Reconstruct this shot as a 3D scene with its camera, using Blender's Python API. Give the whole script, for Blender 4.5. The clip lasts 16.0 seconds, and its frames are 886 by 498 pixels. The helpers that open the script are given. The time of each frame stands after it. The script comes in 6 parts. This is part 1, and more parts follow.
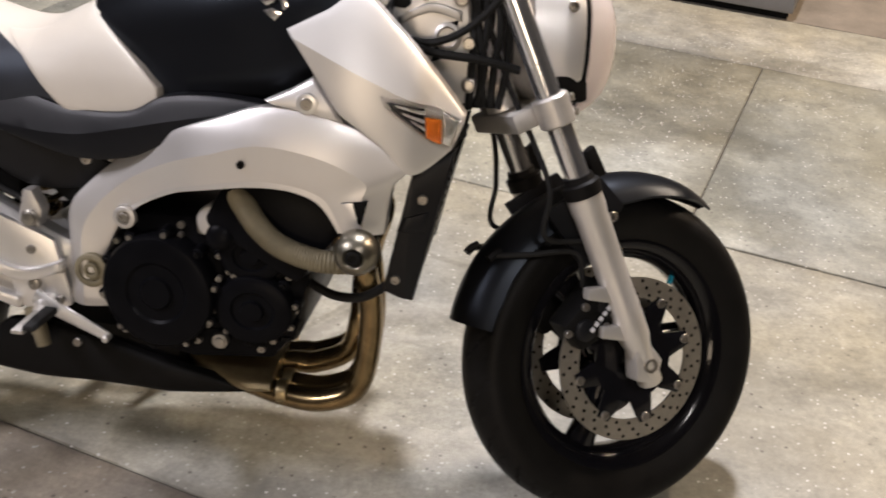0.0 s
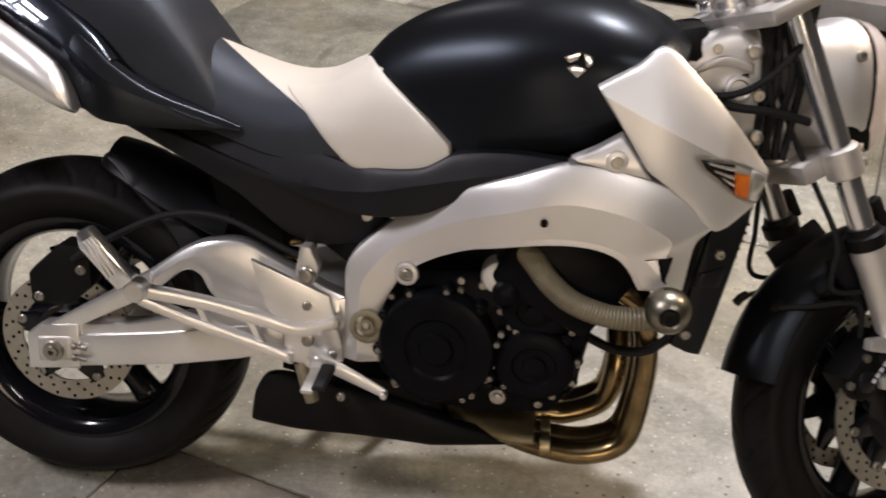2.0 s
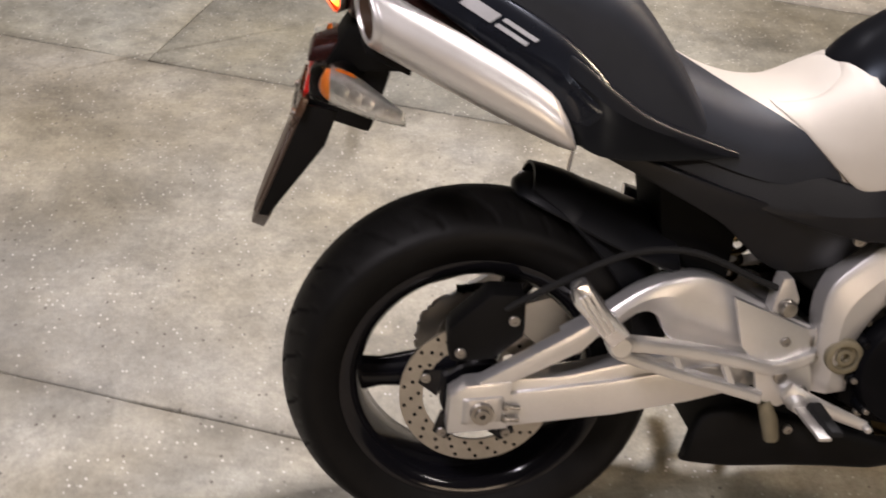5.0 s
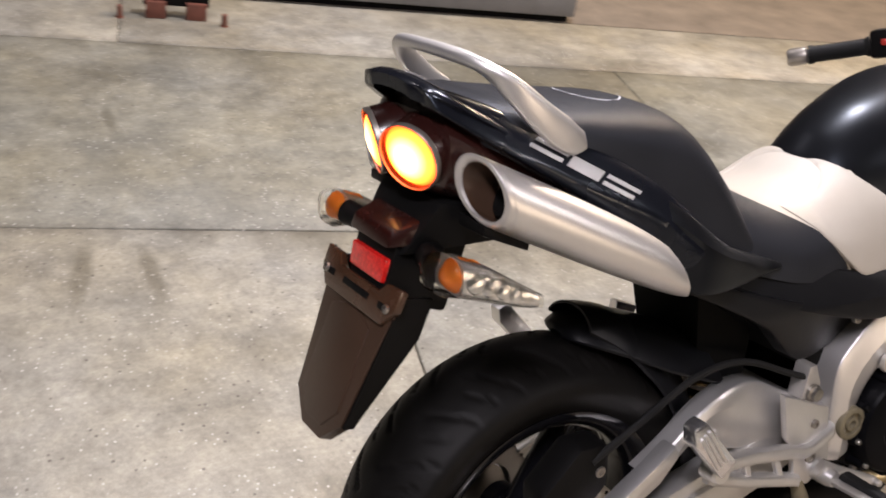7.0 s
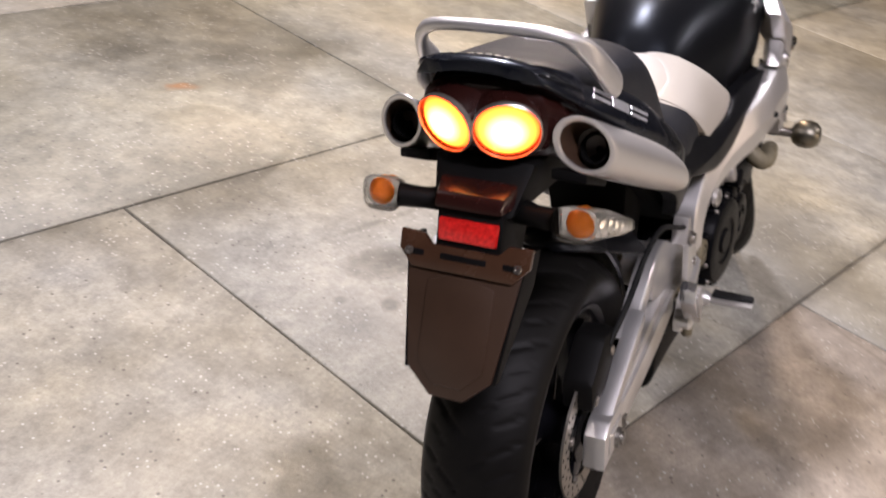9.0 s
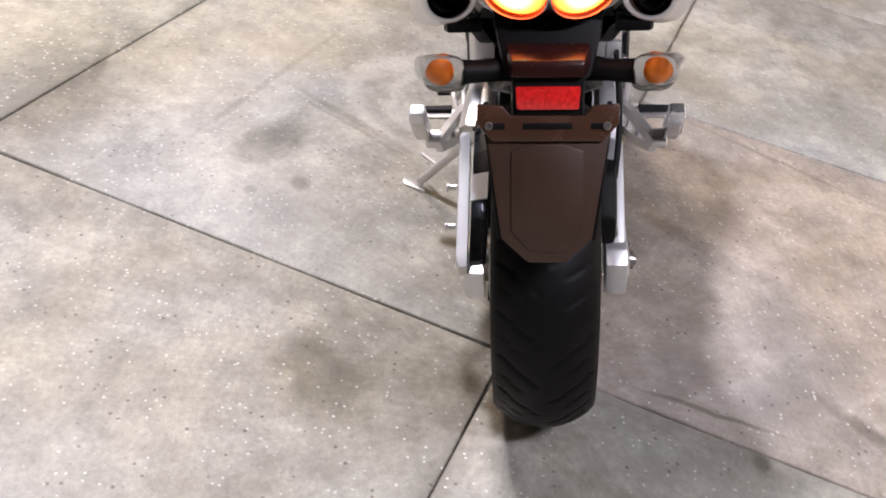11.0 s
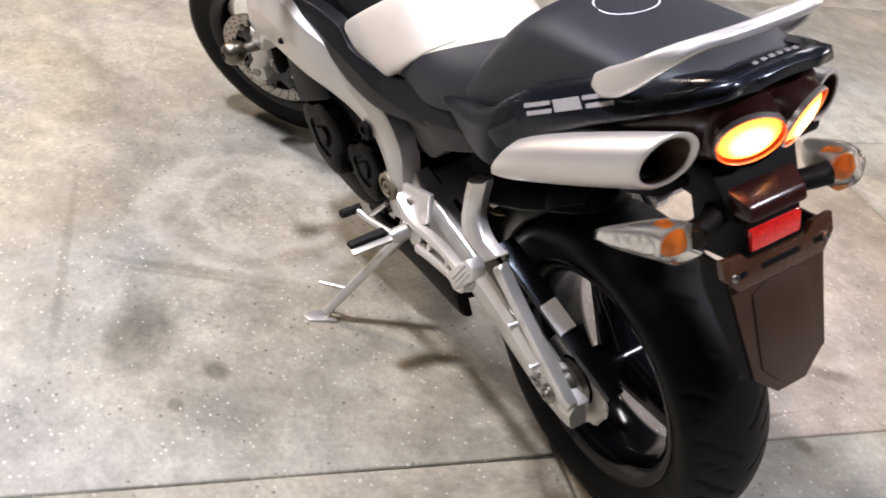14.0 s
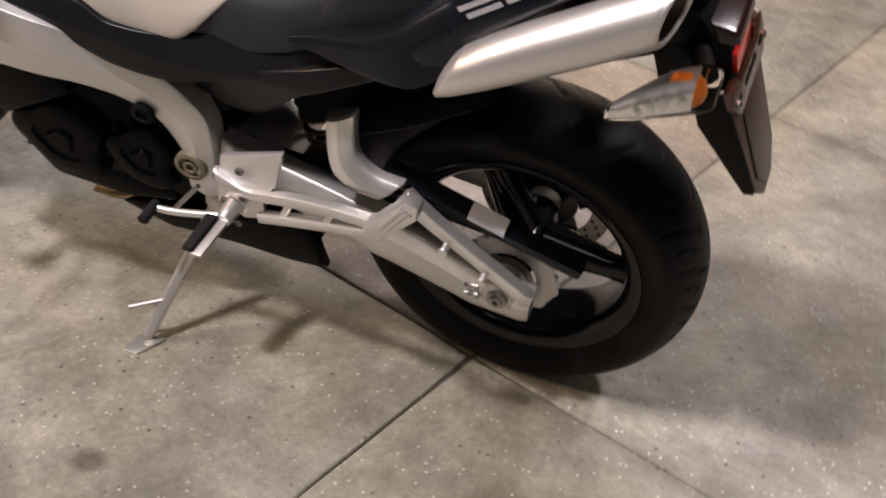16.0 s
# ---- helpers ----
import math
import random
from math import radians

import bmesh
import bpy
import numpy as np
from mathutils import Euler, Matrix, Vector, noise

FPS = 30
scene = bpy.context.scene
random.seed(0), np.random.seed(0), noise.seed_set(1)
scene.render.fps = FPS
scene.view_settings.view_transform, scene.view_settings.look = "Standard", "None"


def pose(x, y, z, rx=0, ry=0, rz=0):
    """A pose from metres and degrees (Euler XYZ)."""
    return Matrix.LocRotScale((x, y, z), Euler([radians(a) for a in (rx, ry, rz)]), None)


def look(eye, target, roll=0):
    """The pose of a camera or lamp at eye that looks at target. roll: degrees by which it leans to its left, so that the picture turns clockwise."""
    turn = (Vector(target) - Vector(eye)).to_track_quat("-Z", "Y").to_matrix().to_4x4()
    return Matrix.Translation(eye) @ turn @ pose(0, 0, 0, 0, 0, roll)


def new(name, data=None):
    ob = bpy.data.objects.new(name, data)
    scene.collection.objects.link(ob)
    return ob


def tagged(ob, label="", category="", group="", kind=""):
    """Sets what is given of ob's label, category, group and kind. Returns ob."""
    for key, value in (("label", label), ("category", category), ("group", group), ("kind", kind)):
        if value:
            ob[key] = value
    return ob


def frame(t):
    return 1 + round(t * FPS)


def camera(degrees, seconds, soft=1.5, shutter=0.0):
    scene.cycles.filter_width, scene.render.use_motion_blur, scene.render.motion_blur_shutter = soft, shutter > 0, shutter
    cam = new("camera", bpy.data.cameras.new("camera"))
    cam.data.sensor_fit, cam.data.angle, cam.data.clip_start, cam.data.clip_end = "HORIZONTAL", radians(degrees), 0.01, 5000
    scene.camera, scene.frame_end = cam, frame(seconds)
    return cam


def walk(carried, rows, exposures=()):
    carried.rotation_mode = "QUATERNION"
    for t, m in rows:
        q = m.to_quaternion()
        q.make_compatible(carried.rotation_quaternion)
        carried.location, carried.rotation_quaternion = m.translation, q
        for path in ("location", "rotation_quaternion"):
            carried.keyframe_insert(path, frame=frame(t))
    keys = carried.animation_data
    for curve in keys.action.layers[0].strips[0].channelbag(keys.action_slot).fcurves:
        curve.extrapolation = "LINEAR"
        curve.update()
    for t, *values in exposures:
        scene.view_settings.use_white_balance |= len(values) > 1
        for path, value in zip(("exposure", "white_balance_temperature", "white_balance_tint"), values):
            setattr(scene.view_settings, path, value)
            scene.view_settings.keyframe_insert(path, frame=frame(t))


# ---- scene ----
cam = camera(46.31, 16.0, soft=1.8, shutter=0.6)
PATH = [
    (0, (1.282, -1.474, 1.458), (1.140, 0.213, 0.393), 3.46),
    (0.5, (1.196, -1.519, 1.469), (1.026, 0.170, 0.411), 2.95),
    (1, (1.058, -1.544, 1.476), (0.892, 0.157, 0.436), 2.87),
    (1.5, (0.954, -1.531, 1.477), (0.765, 0.177, 0.453), 2.36),
    (2, (0.831, -1.477, 1.494), (0.661, 0.217, 0.445), 2.28),
    (2.5, (0.706, -1.442, 1.494), (0.570, 0.245, 0.428), 2.42),
    (3, (0.552, -1.417, 1.489), (0.483, 0.262, 0.405), 3.28),
    (3.5, (0.378, -1.378, 1.482), (0.378, 0.289, 0.376), 4.07),
    (4, (0.191, -1.351, 1.457), (0.239, 0.319, 0.357), 5.04),
    (4.4, (-0.002, -1.296, 1.473), (0.119, 0.341, 0.330), 5.31),
    (4.5, (-0.050, -1.295, 1.483), (0.077, 0.334, 0.331), 5.10),
    (4.7, (-0.130, -1.276, 1.489), (0.022, 0.339, 0.319), 5.12),
    (6.8, (-0.809, -0.873, 1.484), (0.108, 0.591, 0.478), 9.60),
    (7, (-0.872, -0.813, 1.489), (0.136, 0.593, 0.485), 10.07),
    (7.5, (-1.087, -0.665, 1.502), (0.147, 0.557, 0.511), 12.44),
    (8, (-1.207, -0.525, 1.497), (0.165, 0.535, 0.500), 11.81),
    (8.5, (-1.311, -0.357, 1.505), (0.191, 0.479, 0.483), 10.95),
    (8.8, (-1.417, -0.286, 1.509), (0.163, 0.396, 0.491), 11.61),
    (9, (-1.481, -0.229, 1.502), (0.137, 0.357, 0.483), 11.90),
    (9.5, (-1.599, -0.079, 1.486), (0.053, 0.320, 0.433), 11.68),
    (9.7, (-1.608, -0.033, 1.479), (0.040, 0.310, 0.400), 11.43),
    (11.8, (-1.560, 0.613, 1.453), (0.033, 0.271, 0.293), 14.33),
    (12, (-1.508, 0.681, 1.460), (0.080, 0.277, 0.314), 14.82),
    (12.5, (-1.390, 0.824, 1.488), (0.156, 0.242, 0.361), 14.68),
    (13, (-1.255, 0.971, 1.484), (0.228, 0.208, 0.379), 14.32),
    (13.5, (-1.125, 1.143, 1.470), (0.285, 0.232, 0.382), 12.44),
    (14, (-0.999, 1.261, 1.456), (0.344, 0.255, 0.368), 10.27),
    (14.5, (-0.854, 1.391, 1.448), (0.335, 0.217, 0.350), 10.05),
    (15, (-0.675, 1.484, 1.435), (0.273, 0.122, 0.318), 9.86),
    (15.4, (-0.547, 1.540, 1.404), (0.238, 0.084, 0.279), 8.63),
    (15.5, (-0.514, 1.555, 1.393), (0.224, 0.078, 0.265), 8.23),
    (16, (-0.344, 1.543, 1.354), (0.176, 0.011, 0.178), 5.48),
]
walk(cam, [(t, look(eye, target, roll)) for t, eye, target, roll in PATH], exposures=[(0.0, -0.06, 6350, 14), (2.0, -0.24, 6420, 14), (3.5, -0.22, 6620, 15), (4.0, -0.21, 6650, 16), (7.0, -0.20, 6420, 17), (8.0, -0.41, 6400, 18), (8.5, -0.38, 6380, 19), (9.5, 0.03, 6180, 20), (12.0, 0.0, 5880, 18), (13.5, 0.30, 5900, 16), (14.0, 0.20, 6030, 17), (14.5, -0.20, 6250, 18), (15.0, -0.46, 6420, 19), (16.0, -0.42, 6640, 21)])

# ---- world and light ----
world = bpy.data.worlds.new("night")
scene.world = world
world.use_nodes = True
world.node_tree.nodes["Background"].inputs[0].default_value = (1.0, 0.92, 0.84, 1)
world.node_tree.nodes["Background"].inputs[1].default_value = 0.02


def area(name, eye, target, size_x, size_y, watts, colour):
    data = bpy.data.lights.new(name, "AREA")
    data.shape, data.size, data.size_y, data.energy, data.color = "RECTANGLE", size_x, size_y, watts, colour
    ob = new(name, data)
    ob.matrix_world = look(eye, target)
    return ob


# Unseen lamps: key and warm ones inferred, the rest added as fill.
for eye, target, size, watts, colour in (
    ((1.5, 2.0, 4.4), (0.4, 0.3, 0), (0.34, 0.34), 288, (1.0, 0.975, 0.985)),
    ((0.9, -6.0, 1.9), (0.7, 0.0, 0.7), (2.2, 1.1), 72, (1.0, 0.80, 0.57)),
    ((-2.5, -1.5, 4.4), (-0.3, -0.9, 0), (1.3, 0.35), 205, (1.0, 0.96, 1.0)),
    ((2.6, -3.5, 4.4), (2.5, -3.0, 0), (1.3, 0.35), 82, (1.0, 0.94, 0.88)),
    ((5.0, 2.6, 4.4), (3.9, 2.6, 0), (0.6, 0.6), 310, (1.0, 0.78, 0.54)),
    ((-1.4, 4.6, 4.4), (-0.6, 3.0, 0), (1.3, 0.35), 20, (1.0, 0.93, 0.90)),
):
    area("ceiling_lamp", eye, target, *size, watts, colour)

# ---- materials ----


def material(name):
    m = bpy.data.materials.new(name)
    m.use_nodes = True
    t = m.node_tree
    return m, t, t.nodes["Principled BSDF"]


def link(t, a, b):
    t.links.new(a, b)


def ramp(t, stops):
    r = t.nodes.new("ShaderNodeValToRGB")
    while len(r.color_ramp.elements) < len(stops):
        r.color_ramp.elements.new(0.5)
    for e, (p, c) in zip(r.color_ramp.elements, stops):
        e.position, e.color = p, (*c, 1)
    return r


def grain(t, scale, detail=4.0, rough=0.6):
    n = t.nodes.new("ShaderNodeTexNoise")
    n.inputs["Scale"].default_value, n.inputs["Detail"].default_value, n.inputs["Roughness"].default_value = scale, detail, rough
    c = t.nodes.new("ShaderNodeTexCoord")
    link(t, c.outputs["Object"], n.inputs["Vector"])
    return n


def surface(name, colour, rough, metal=0.0, coat=0.0, vary=0.12, scale=14.0, bump=0.0, bump_scale=300.0, emit=None, power=0.0, smear=0.08):
    """A painted, moulded or cast surface: colour and gloss that vary at a broad and at a fine scale, with fine relief."""
    m, t, b = material(name)
    broad, fine = grain(t, scale, 5), grain(t, bump_scale, 2)
    mix = t.nodes.new("ShaderNodeMath")
    mix.operation = "MULTIPLY_ADD"
    mix.inputs[1].default_value = 0.3
    link(t, fine.outputs["Fac"], mix.inputs[0])
    link(t, broad.outputs["Fac"], mix.inputs[2])
    lo, hi = [v * (1 - vary) for v in colour], [min(1, v * (1 + vary)) for v in colour]
    r = ramp(t, [(0.35, lo), (0.95, hi)])
    link(t, mix.outputs[0], r.inputs[0])
    link(t, r.outputs[0], b.inputs["Base Color"])
    mr = t.nodes.new("ShaderNodeMapRange")
    mr.inputs["To Min"].default_value, mr.inputs["To Max"].default_value = max(0.02, rough - smear), min(1, rough + smear)
    link(t, broad.outputs["Fac"], mr.inputs["Value"])
    link(t, mr.outputs[0], b.inputs["Roughness"])
    b.inputs["Metallic"].default_value, b.inputs["Coat Weight"].default_value, b.inputs["Coat Roughness"].default_value = metal, coat, 0.08
    if max(colour) < 0.02:
        b.inputs["Specular IOR Level"].default_value = 0.12 if rough < 0.33 or rough > 0.36 else 0.048
    if bump:
        bp = t.nodes.new("ShaderNodeBump")
        bp.inputs["Strength"].default_value, bp.inputs["Distance"].default_value = bump, 0.002
        link(t, fine.outputs["Fac"], bp.inputs["Height"])
        link(t, bp.outputs[0], b.inputs["Normal"])
    if emit:
        b.inputs["Emission Color"].default_value, b.inputs["Emission Strength"].default_value = (*emit, 1), power
    return m


def lens(name, colour, rough=0.08, weight=0.85, emit=None, power=0.0):
    m, t, b = material(name)
    b.inputs["Base Color"].default_value, b.inputs["Roughness"].default_value = (*colour, 1), rough
    b.inputs["Transmission Weight"].default_value, b.inputs["IOR"].default_value = weight, 1.45 if weight < 0.9 else 1.12
    if emit:
        b.inputs["Emission Color"].default_value, b.inputs["Emission Strength"].default_value = (*emit, 1), power
    return m


SILVER = surface("silver_metallic_paint", (0.70, 0.685, 0.67), 0.44, 0.80, 0.25, 0.05, 6, 0.03, 900)
ALLOY = surface("satin_alloy", (0.74, 0.73, 0.715), 0.36, 0.82, 0, 0.10, 9, 0.08, 500)
FORGED = surface("cast_alloy", (0.55, 0.53, 0.50), 0.45, 0.7, 0, 0.14, 22, 0.15, 420)
GLOSS = surface("gloss_black_paint", (0.006, 0.0068, 0.010), 0.27, 0.0, 0.25, 0.2, 5)
TANK = surface("black_metallic_paint", (0.0075, 0.0078, 0.0092), 0.33, 0.15, 0.0, 0.2, 5, 0.02, 1200)
PLASTIC = surface("satin_black_plastic", (0.0075, 0.0079, 0.0095), 0.37, 0, 0, 0.2, 12, 0.10, 700)
DARK = surface("dull_black_plastic", (0.0045, 0.0043, 0.0043), 0.55, 0, 0, 0.25, 18, 0.12, 500)
# Base raised and blued to carry the sheen of overhead light.
VINYL = surface("black_seat_vinyl", (0.019, 0.0195, 0.0235), 0.46, 0, 0, 0.15, 20, 0.25, 800)
BEIGE = surface("pale_seat_vinyl", (0.51, 0.472, 0.412), 0.46, 0.0, 0, 0.06, 10, 0.25, 800)
for paint in (TANK, GLOSS, VINYL):
    # a blue-black sheen, with bluish reflected light put into the specular tint
    sheen = paint.node_tree.nodes["Principled BSDF"]
    sheen.inputs["Specular IOR Level"].default_value, sheen.inputs["Specular Tint"].default_value = 0.34 if paint is VINYL else 0.22, (0.70, 0.83, 1.0, 1)
PLASTIC.node_tree.nodes["Principled BSDF"].inputs["Specular IOR Level"].default_value = 0.19
RUBBER = surface("tyre_rubber", (0.0054, 0.0050, 0.0047), 0.50, 0, 0, 0.4, 26, 0.18, 500)
RUBBER.node_tree.nodes["Principled BSDF"].inputs["Specular IOR Level"].default_value = 0.125
GRIP = surface("grip_rubber", (0.014, 0.014, 0.014), 0.6, 0, 0, 0.2, 30, 0.3, 400)
RIM = surface("gloss_black_rim", (0.005, 0.005, 0.0065), 0.18, 0, 0.35, 0.25, 12)
STEEL = surface("brake_disc_steel", (0.42, 0.39, 0.34), 0.38, 0.9, 0, 0.18, 40, 0.08, 700)
CHROME = surface("chrome", (0.78, 0.79, 0.82), 0.17, 0.93, 0, 0.04, 10, smear=0.04)
BOLT = surface("zinc_bolt", (0.33, 0.31, 0.28), 0.32, 0.9, 0, 0.15, 60)
ENGINE = surface("black_engine_paint", (0.0035, 0.0036, 0.0045), 0.345, 0.0, 0.0, 0.3, 24, 0.12, 450)
PIPE = surface("heat_tinted_steel", (0.235, 0.170, 0.085), 0.25, 0.95, 0, 0.75, 14, 0.04, 300)
MUFFLER = surface("satin_silver_muffler", (0.74, 0.72, 0.70), 0.39, 0.80, 0, 0.06, 7, 0.05, 700)
TIP = surface("muffler_tip_steel", (0.52, 0.48, 0.43), 0.34, 0.85, 0, 0.15, 20)
HOSE = surface("dusty_ribbed_hose", (0.20, 0.175, 0.115), 0.55, 0.3, 0, 0.2, 40)
FORK = surface("silver_fork_paint", (0.60, 0.58, 0.55), 0.38, 0.6, 0.1, 0.06, 14, 0.05, 600)
# Brown plastic; its copper tone takes in the tail lamps' red light.
COPPER = surface("copper_brown_plastic", (0.065, 0.031, 0.017), 0.26, 0.1, 0.3, 0.3, 14, 0.1, 600)
BRONZE = surface("red_brown_plastic", (0.052, 0.029, 0.018), 0.36, 0, 0, 0.2, 14, 0.1, 600)
# Smoked plastic with the red glow of the tail lamps in its colour.
SMOKE = surface("red_lit_smoked_plastic", (0.022, 0.0060, 0.0048), 0.26, 0, 0.2, 0.2, 14)
AMBER = lens("amber_lens", (1.0, 0.27, 0.03), 0.15, 0.25)
CLEAR = lens("clear_lens", (0.92, 0.92, 0.90), 0.04, 1.0)
REFLECTOR = surface("red_reflector", (0.80, 0.018, 0.014), 0.14, 0, 0.8, 0.5, 160, 0.6, 260)
# Pinkish tint holds the warm floor light that the clear lens reflects.
HEADLENS = lens("headlight_lens", (0.95, 0.86, 0.82), 0.05, 0.45)
MIRRORED = surface("lamp_reflector", (0.88, 0.87, 0.86), 0.18, 0.7, 0, 0.15, 120, 0.8, 110)
WHITE = surface("white_lettering", (0.62, 0.62, 0.64), 0.36, 0.72)
LABEL = surface("pale_sticker", (0.62, 0.64, 0.70), 0.45)
BADGE = surface("chrome_badge", (0.72, 0.72, 0.72), 0.2, 0.9)
# Black for hollows and gaps: the shade inside them as a colour.
GAP_BLACK = surface("gap_black", (0.004, 0.004, 0.004), 0.8)
COLLECTOR = surface("dull_exhaust_steel", (0.42, 0.335, 0.19), 0.36, 0.9, 0, 0.4, 12, 0.1, 300)
PUCK = surface("polished_steel_puck", (0.21, 0.195, 0.155), 0.36, 1.0, 0, 0.2, 30)
BLUECAP = surface("blue_cap", (0.02, 0.35, 0.5), 0.4)
REDTAG = surface("red_tag", (0.45, 0.03, 0.02), 0.4)


def tail_lamp_glow():
    """A lit lamp: bright and yellow over the bulb, orange to red at the edge of the lens."""
    m, t, b = material("lit_tail_lamp")
    b.inputs["Base Color"].default_value, b.inputs["Roughness"].default_value = (0.8, 0.05, 0.02, 1), 0.2
    a = t.nodes.new("ShaderNodeAttribute")
    a.attribute_name = "from_bulb"
    r = ramp(t, [(0.0, (1.0, 0.80, 0.42)), (0.42, (1.0, 0.52, 0.13)), (0.72, (1.0, 0.21, 0.018)), (0.92, (1.0, 0.085, 0.007)), (1.0, (0.9, 0.05, 0.005))])
    link(t, a.outputs["Fac"], r.inputs[0])
    link(t, r.outputs[0], b.inputs["Emission Color"])
    b.inputs["Emission Strength"].default_value = 9.0
    return m


LIT = tail_lamp_glow()


STAINS = (
    # x, y, half length, half width, turn, strength: oil, damp and tyre scuffs
    (1.62, 2.12, 0.66, 0.52, -17, 0.55), (2.10, 2.45, 0.28, 0.20, -17, 0.45), (1.86, 1.32, 0.15, 0.30, -10, 0.50), (-0.10, 0.45, 0.17, 0.12, 10, 0.60),
    (0.56, 0.62, 0.040, 0.032, 20, 0.75), (0.49, 0.73, 0.026, 0.02, 0, 0.6), (-0.18, 1.38, 0.17, 0.030, 84, 0.55), (-0.04, 2.30, 0.12, 0.025, 80, 0.5),
    (-0.35, 1.42, 0.18, 0.030, 70, 0.5), (0.80, 0.72, 0.20, 0.055, -28, 0.42), (0.67, -0.34, 0.11, 0.055, 70, 0.5), (1.50, 1.70, 0.50, 0.07, -22, 0.35),
    (1.00, 1.27, 0.20, 0.025, 10, 0.4), (0.03, -0.70, 0.22, 0.05, -50, 0.35), (1.05, 0.80, 0.45, 0.016, -19, 0.35), (-0.12, -0.45, 0.03, 0.025, 0, 0.7), (0.91, 0.53, 0.30, 0.022, 57, 0.45), (0.89, 0.55, 0.28, 0.012, 57, 0.35), (0.74, 0.71, 0.17, 0.085, -30, 0.60), (1.33, -1.31, 0.27, 0.012, -37, 0.55), (1.90, -1.475, 0.40, 0.010, -2, 0.5), (0.0, -0.36, 0.19, 0.010, 78, 0.7), (0.04, -0.70, 0.12, 0.030, 47, 0.5), (1.15, -0.72, 0.5, 0.012, 60, 0.35), (-0.75, 1.9, 0.5, 0.012, 30, 0.4), (-1.2, 0.4, 0.45, 0.012, 110, 0.35), (-0.75, -0.1, 0.25, 0.18, 30, 0.35), (-1.0, 1.5, 0.35, 0.22, -20, 0.35), (0.75, 1.35, 0.4, 0.22, 15, 0.3), (2.9, 0.5, 0.6, 0.3, 20, 0.3), (-0.9, 0.9, 0.4, 0.2, 40, 0.25),
    # damp patches
    (1.51, 1.61, 0.20, 0.06, -15, 0.45), (1.95, 1.67, 0.26, 0.11, -20, 0.5), (2.0, 1.13, 0.13, 0.20, -10, 0.5), (2.29, 2.39, 0.30, 0.10, -17, 0.45),
    (1.30, 2.19, 0.26, 0.16, -17, 0.42), (1.66, 1.78, 0.30, 0.13, -40, 0.42), (1.04, 1.70, 0.16, 0.05, -15, 0.3), (0.11, 2.66, 0.25, 0.12, -17, 0.35),
)


def concrete(name, base, stain):
    m, t, b = material(name)
    c = t.nodes.new("ShaderNodeTexCoord")

    def noisy(scale, detail, rough=0.6, out="Fac"):
        n = t.nodes.new("ShaderNodeTexNoise")
        n.inputs["Scale"].default_value, n.inputs["Detail"].default_value, n.inputs["Roughness"].default_value = scale, detail, rough
        link(t, c.outputs["Object"], n.inputs["Vector"])
        return n.outputs[out]

    def over(kind, fac, a, bb):
        x = t.nodes.new("ShaderNodeMix")
        x.data_type, x.blend_type = "RGBA", kind
        for sock, v in ((x.inputs[0], fac), (x.inputs[6], a), (x.inputs[7], bb)):
            if isinstance(v, (int, float)):
                sock.default_value = v
            elif isinstance(v, tuple):
                sock.default_value = (*v, 1)
            else:
                link(t, v, sock)
        return x.outputs[2]

    def curve(value, stops):
        r = ramp(t, stops)
        link(t, value, r.inputs[0])
        return r.outputs[0]

    g = lambda v: (v, v, v)
    col = curve(noisy(1.3, 6), [(0.32, tuple(v * 0.72 for v in base)), (0.68, tuple(v * 1.14 for v in base))])
    col = over("MULTIPLY", 0.75, col, curve(noisy(5.5, 6, 0.7), [(0.30, g(0.50)), (0.62, g(1.12))]))
    col = over("MULTIPLY", 0.62, col, curve(noisy(17, 5, 0.7), [(0.3, g(0.66)), (0.66, g(1.16))]))
    col = over("MULTIPLY", 0.6, col, curve(noisy(70, 4, 0.75), [(0.3, g(0.62)), (0.7, g(1.22))]))
    col = over("MIX", curve(noisy(0.9, 5, 0.65), [(0.50, g(0)), (0.68, g(0.7))]), col, stain)
    col = over("MULTIPLY", 0.8, col, curve(noisy(1.1, 5, 0.6), [(0.36, (1.05, 1.0, 0.90)), (0.64, (0.95, 1.0, 1.12))]))
    # stains of known place, with frayed outlines
    fray = t.nodes.new("ShaderNodeTexNoise")
    fray.inputs["Scale"].default_value, fray.inputs["Detail"].default_value = 9.0, 5.0
    link(t, c.outputs["Object"], fray.inputs["Vector"])
    shift = t.nodes.new("ShaderNodeVectorMath")
    shift.operation = "MULTIPLY_ADD"
    shift.inputs[1].default_value, shift.inputs[2].default_value = (0.14, 0.14, 0), (-0.07, -0.07, 0)
    link(t, fray.outputs["Color"], shift.inputs[0])
    moved = t.nodes.new("ShaderNodeVectorMath")
    link(t, c.outputs["Object"], moved.inputs[0])
    link(t, shift.outputs[0], moved.inputs[1])

    slight = t.nodes.new("ShaderNodeVectorMath")
    slight.operation = "MULTIPLY_ADD"
    slight.inputs[1].default_value = (0.22, 0.22, 0)
    link(t, shift.outputs[0], slight.inputs[0])
    link(t, c.outputs["Object"], slight.inputs[2])

    def around(x, y, rx, ry, turn):
        mp = t.nodes.new("ShaderNodeMapping")
        mp.vector_type = "TEXTURE"
        mp.inputs["Location"].default_value, mp.inputs["Rotation"].default_value, mp.inputs["Scale"].default_value = (x, y, 0), (0, 0, radians(turn)), (rx, ry, 1)
        link(t, c.outputs["Object"] if max(rx, ry) < 0.06 else slight.outputs[0] if min(rx, ry) < 0.034 else moved.outputs[0], mp.inputs["Vector"])
        ln = t.nodes.new("ShaderNodeVectorMath")
        ln.operation = "LENGTH"
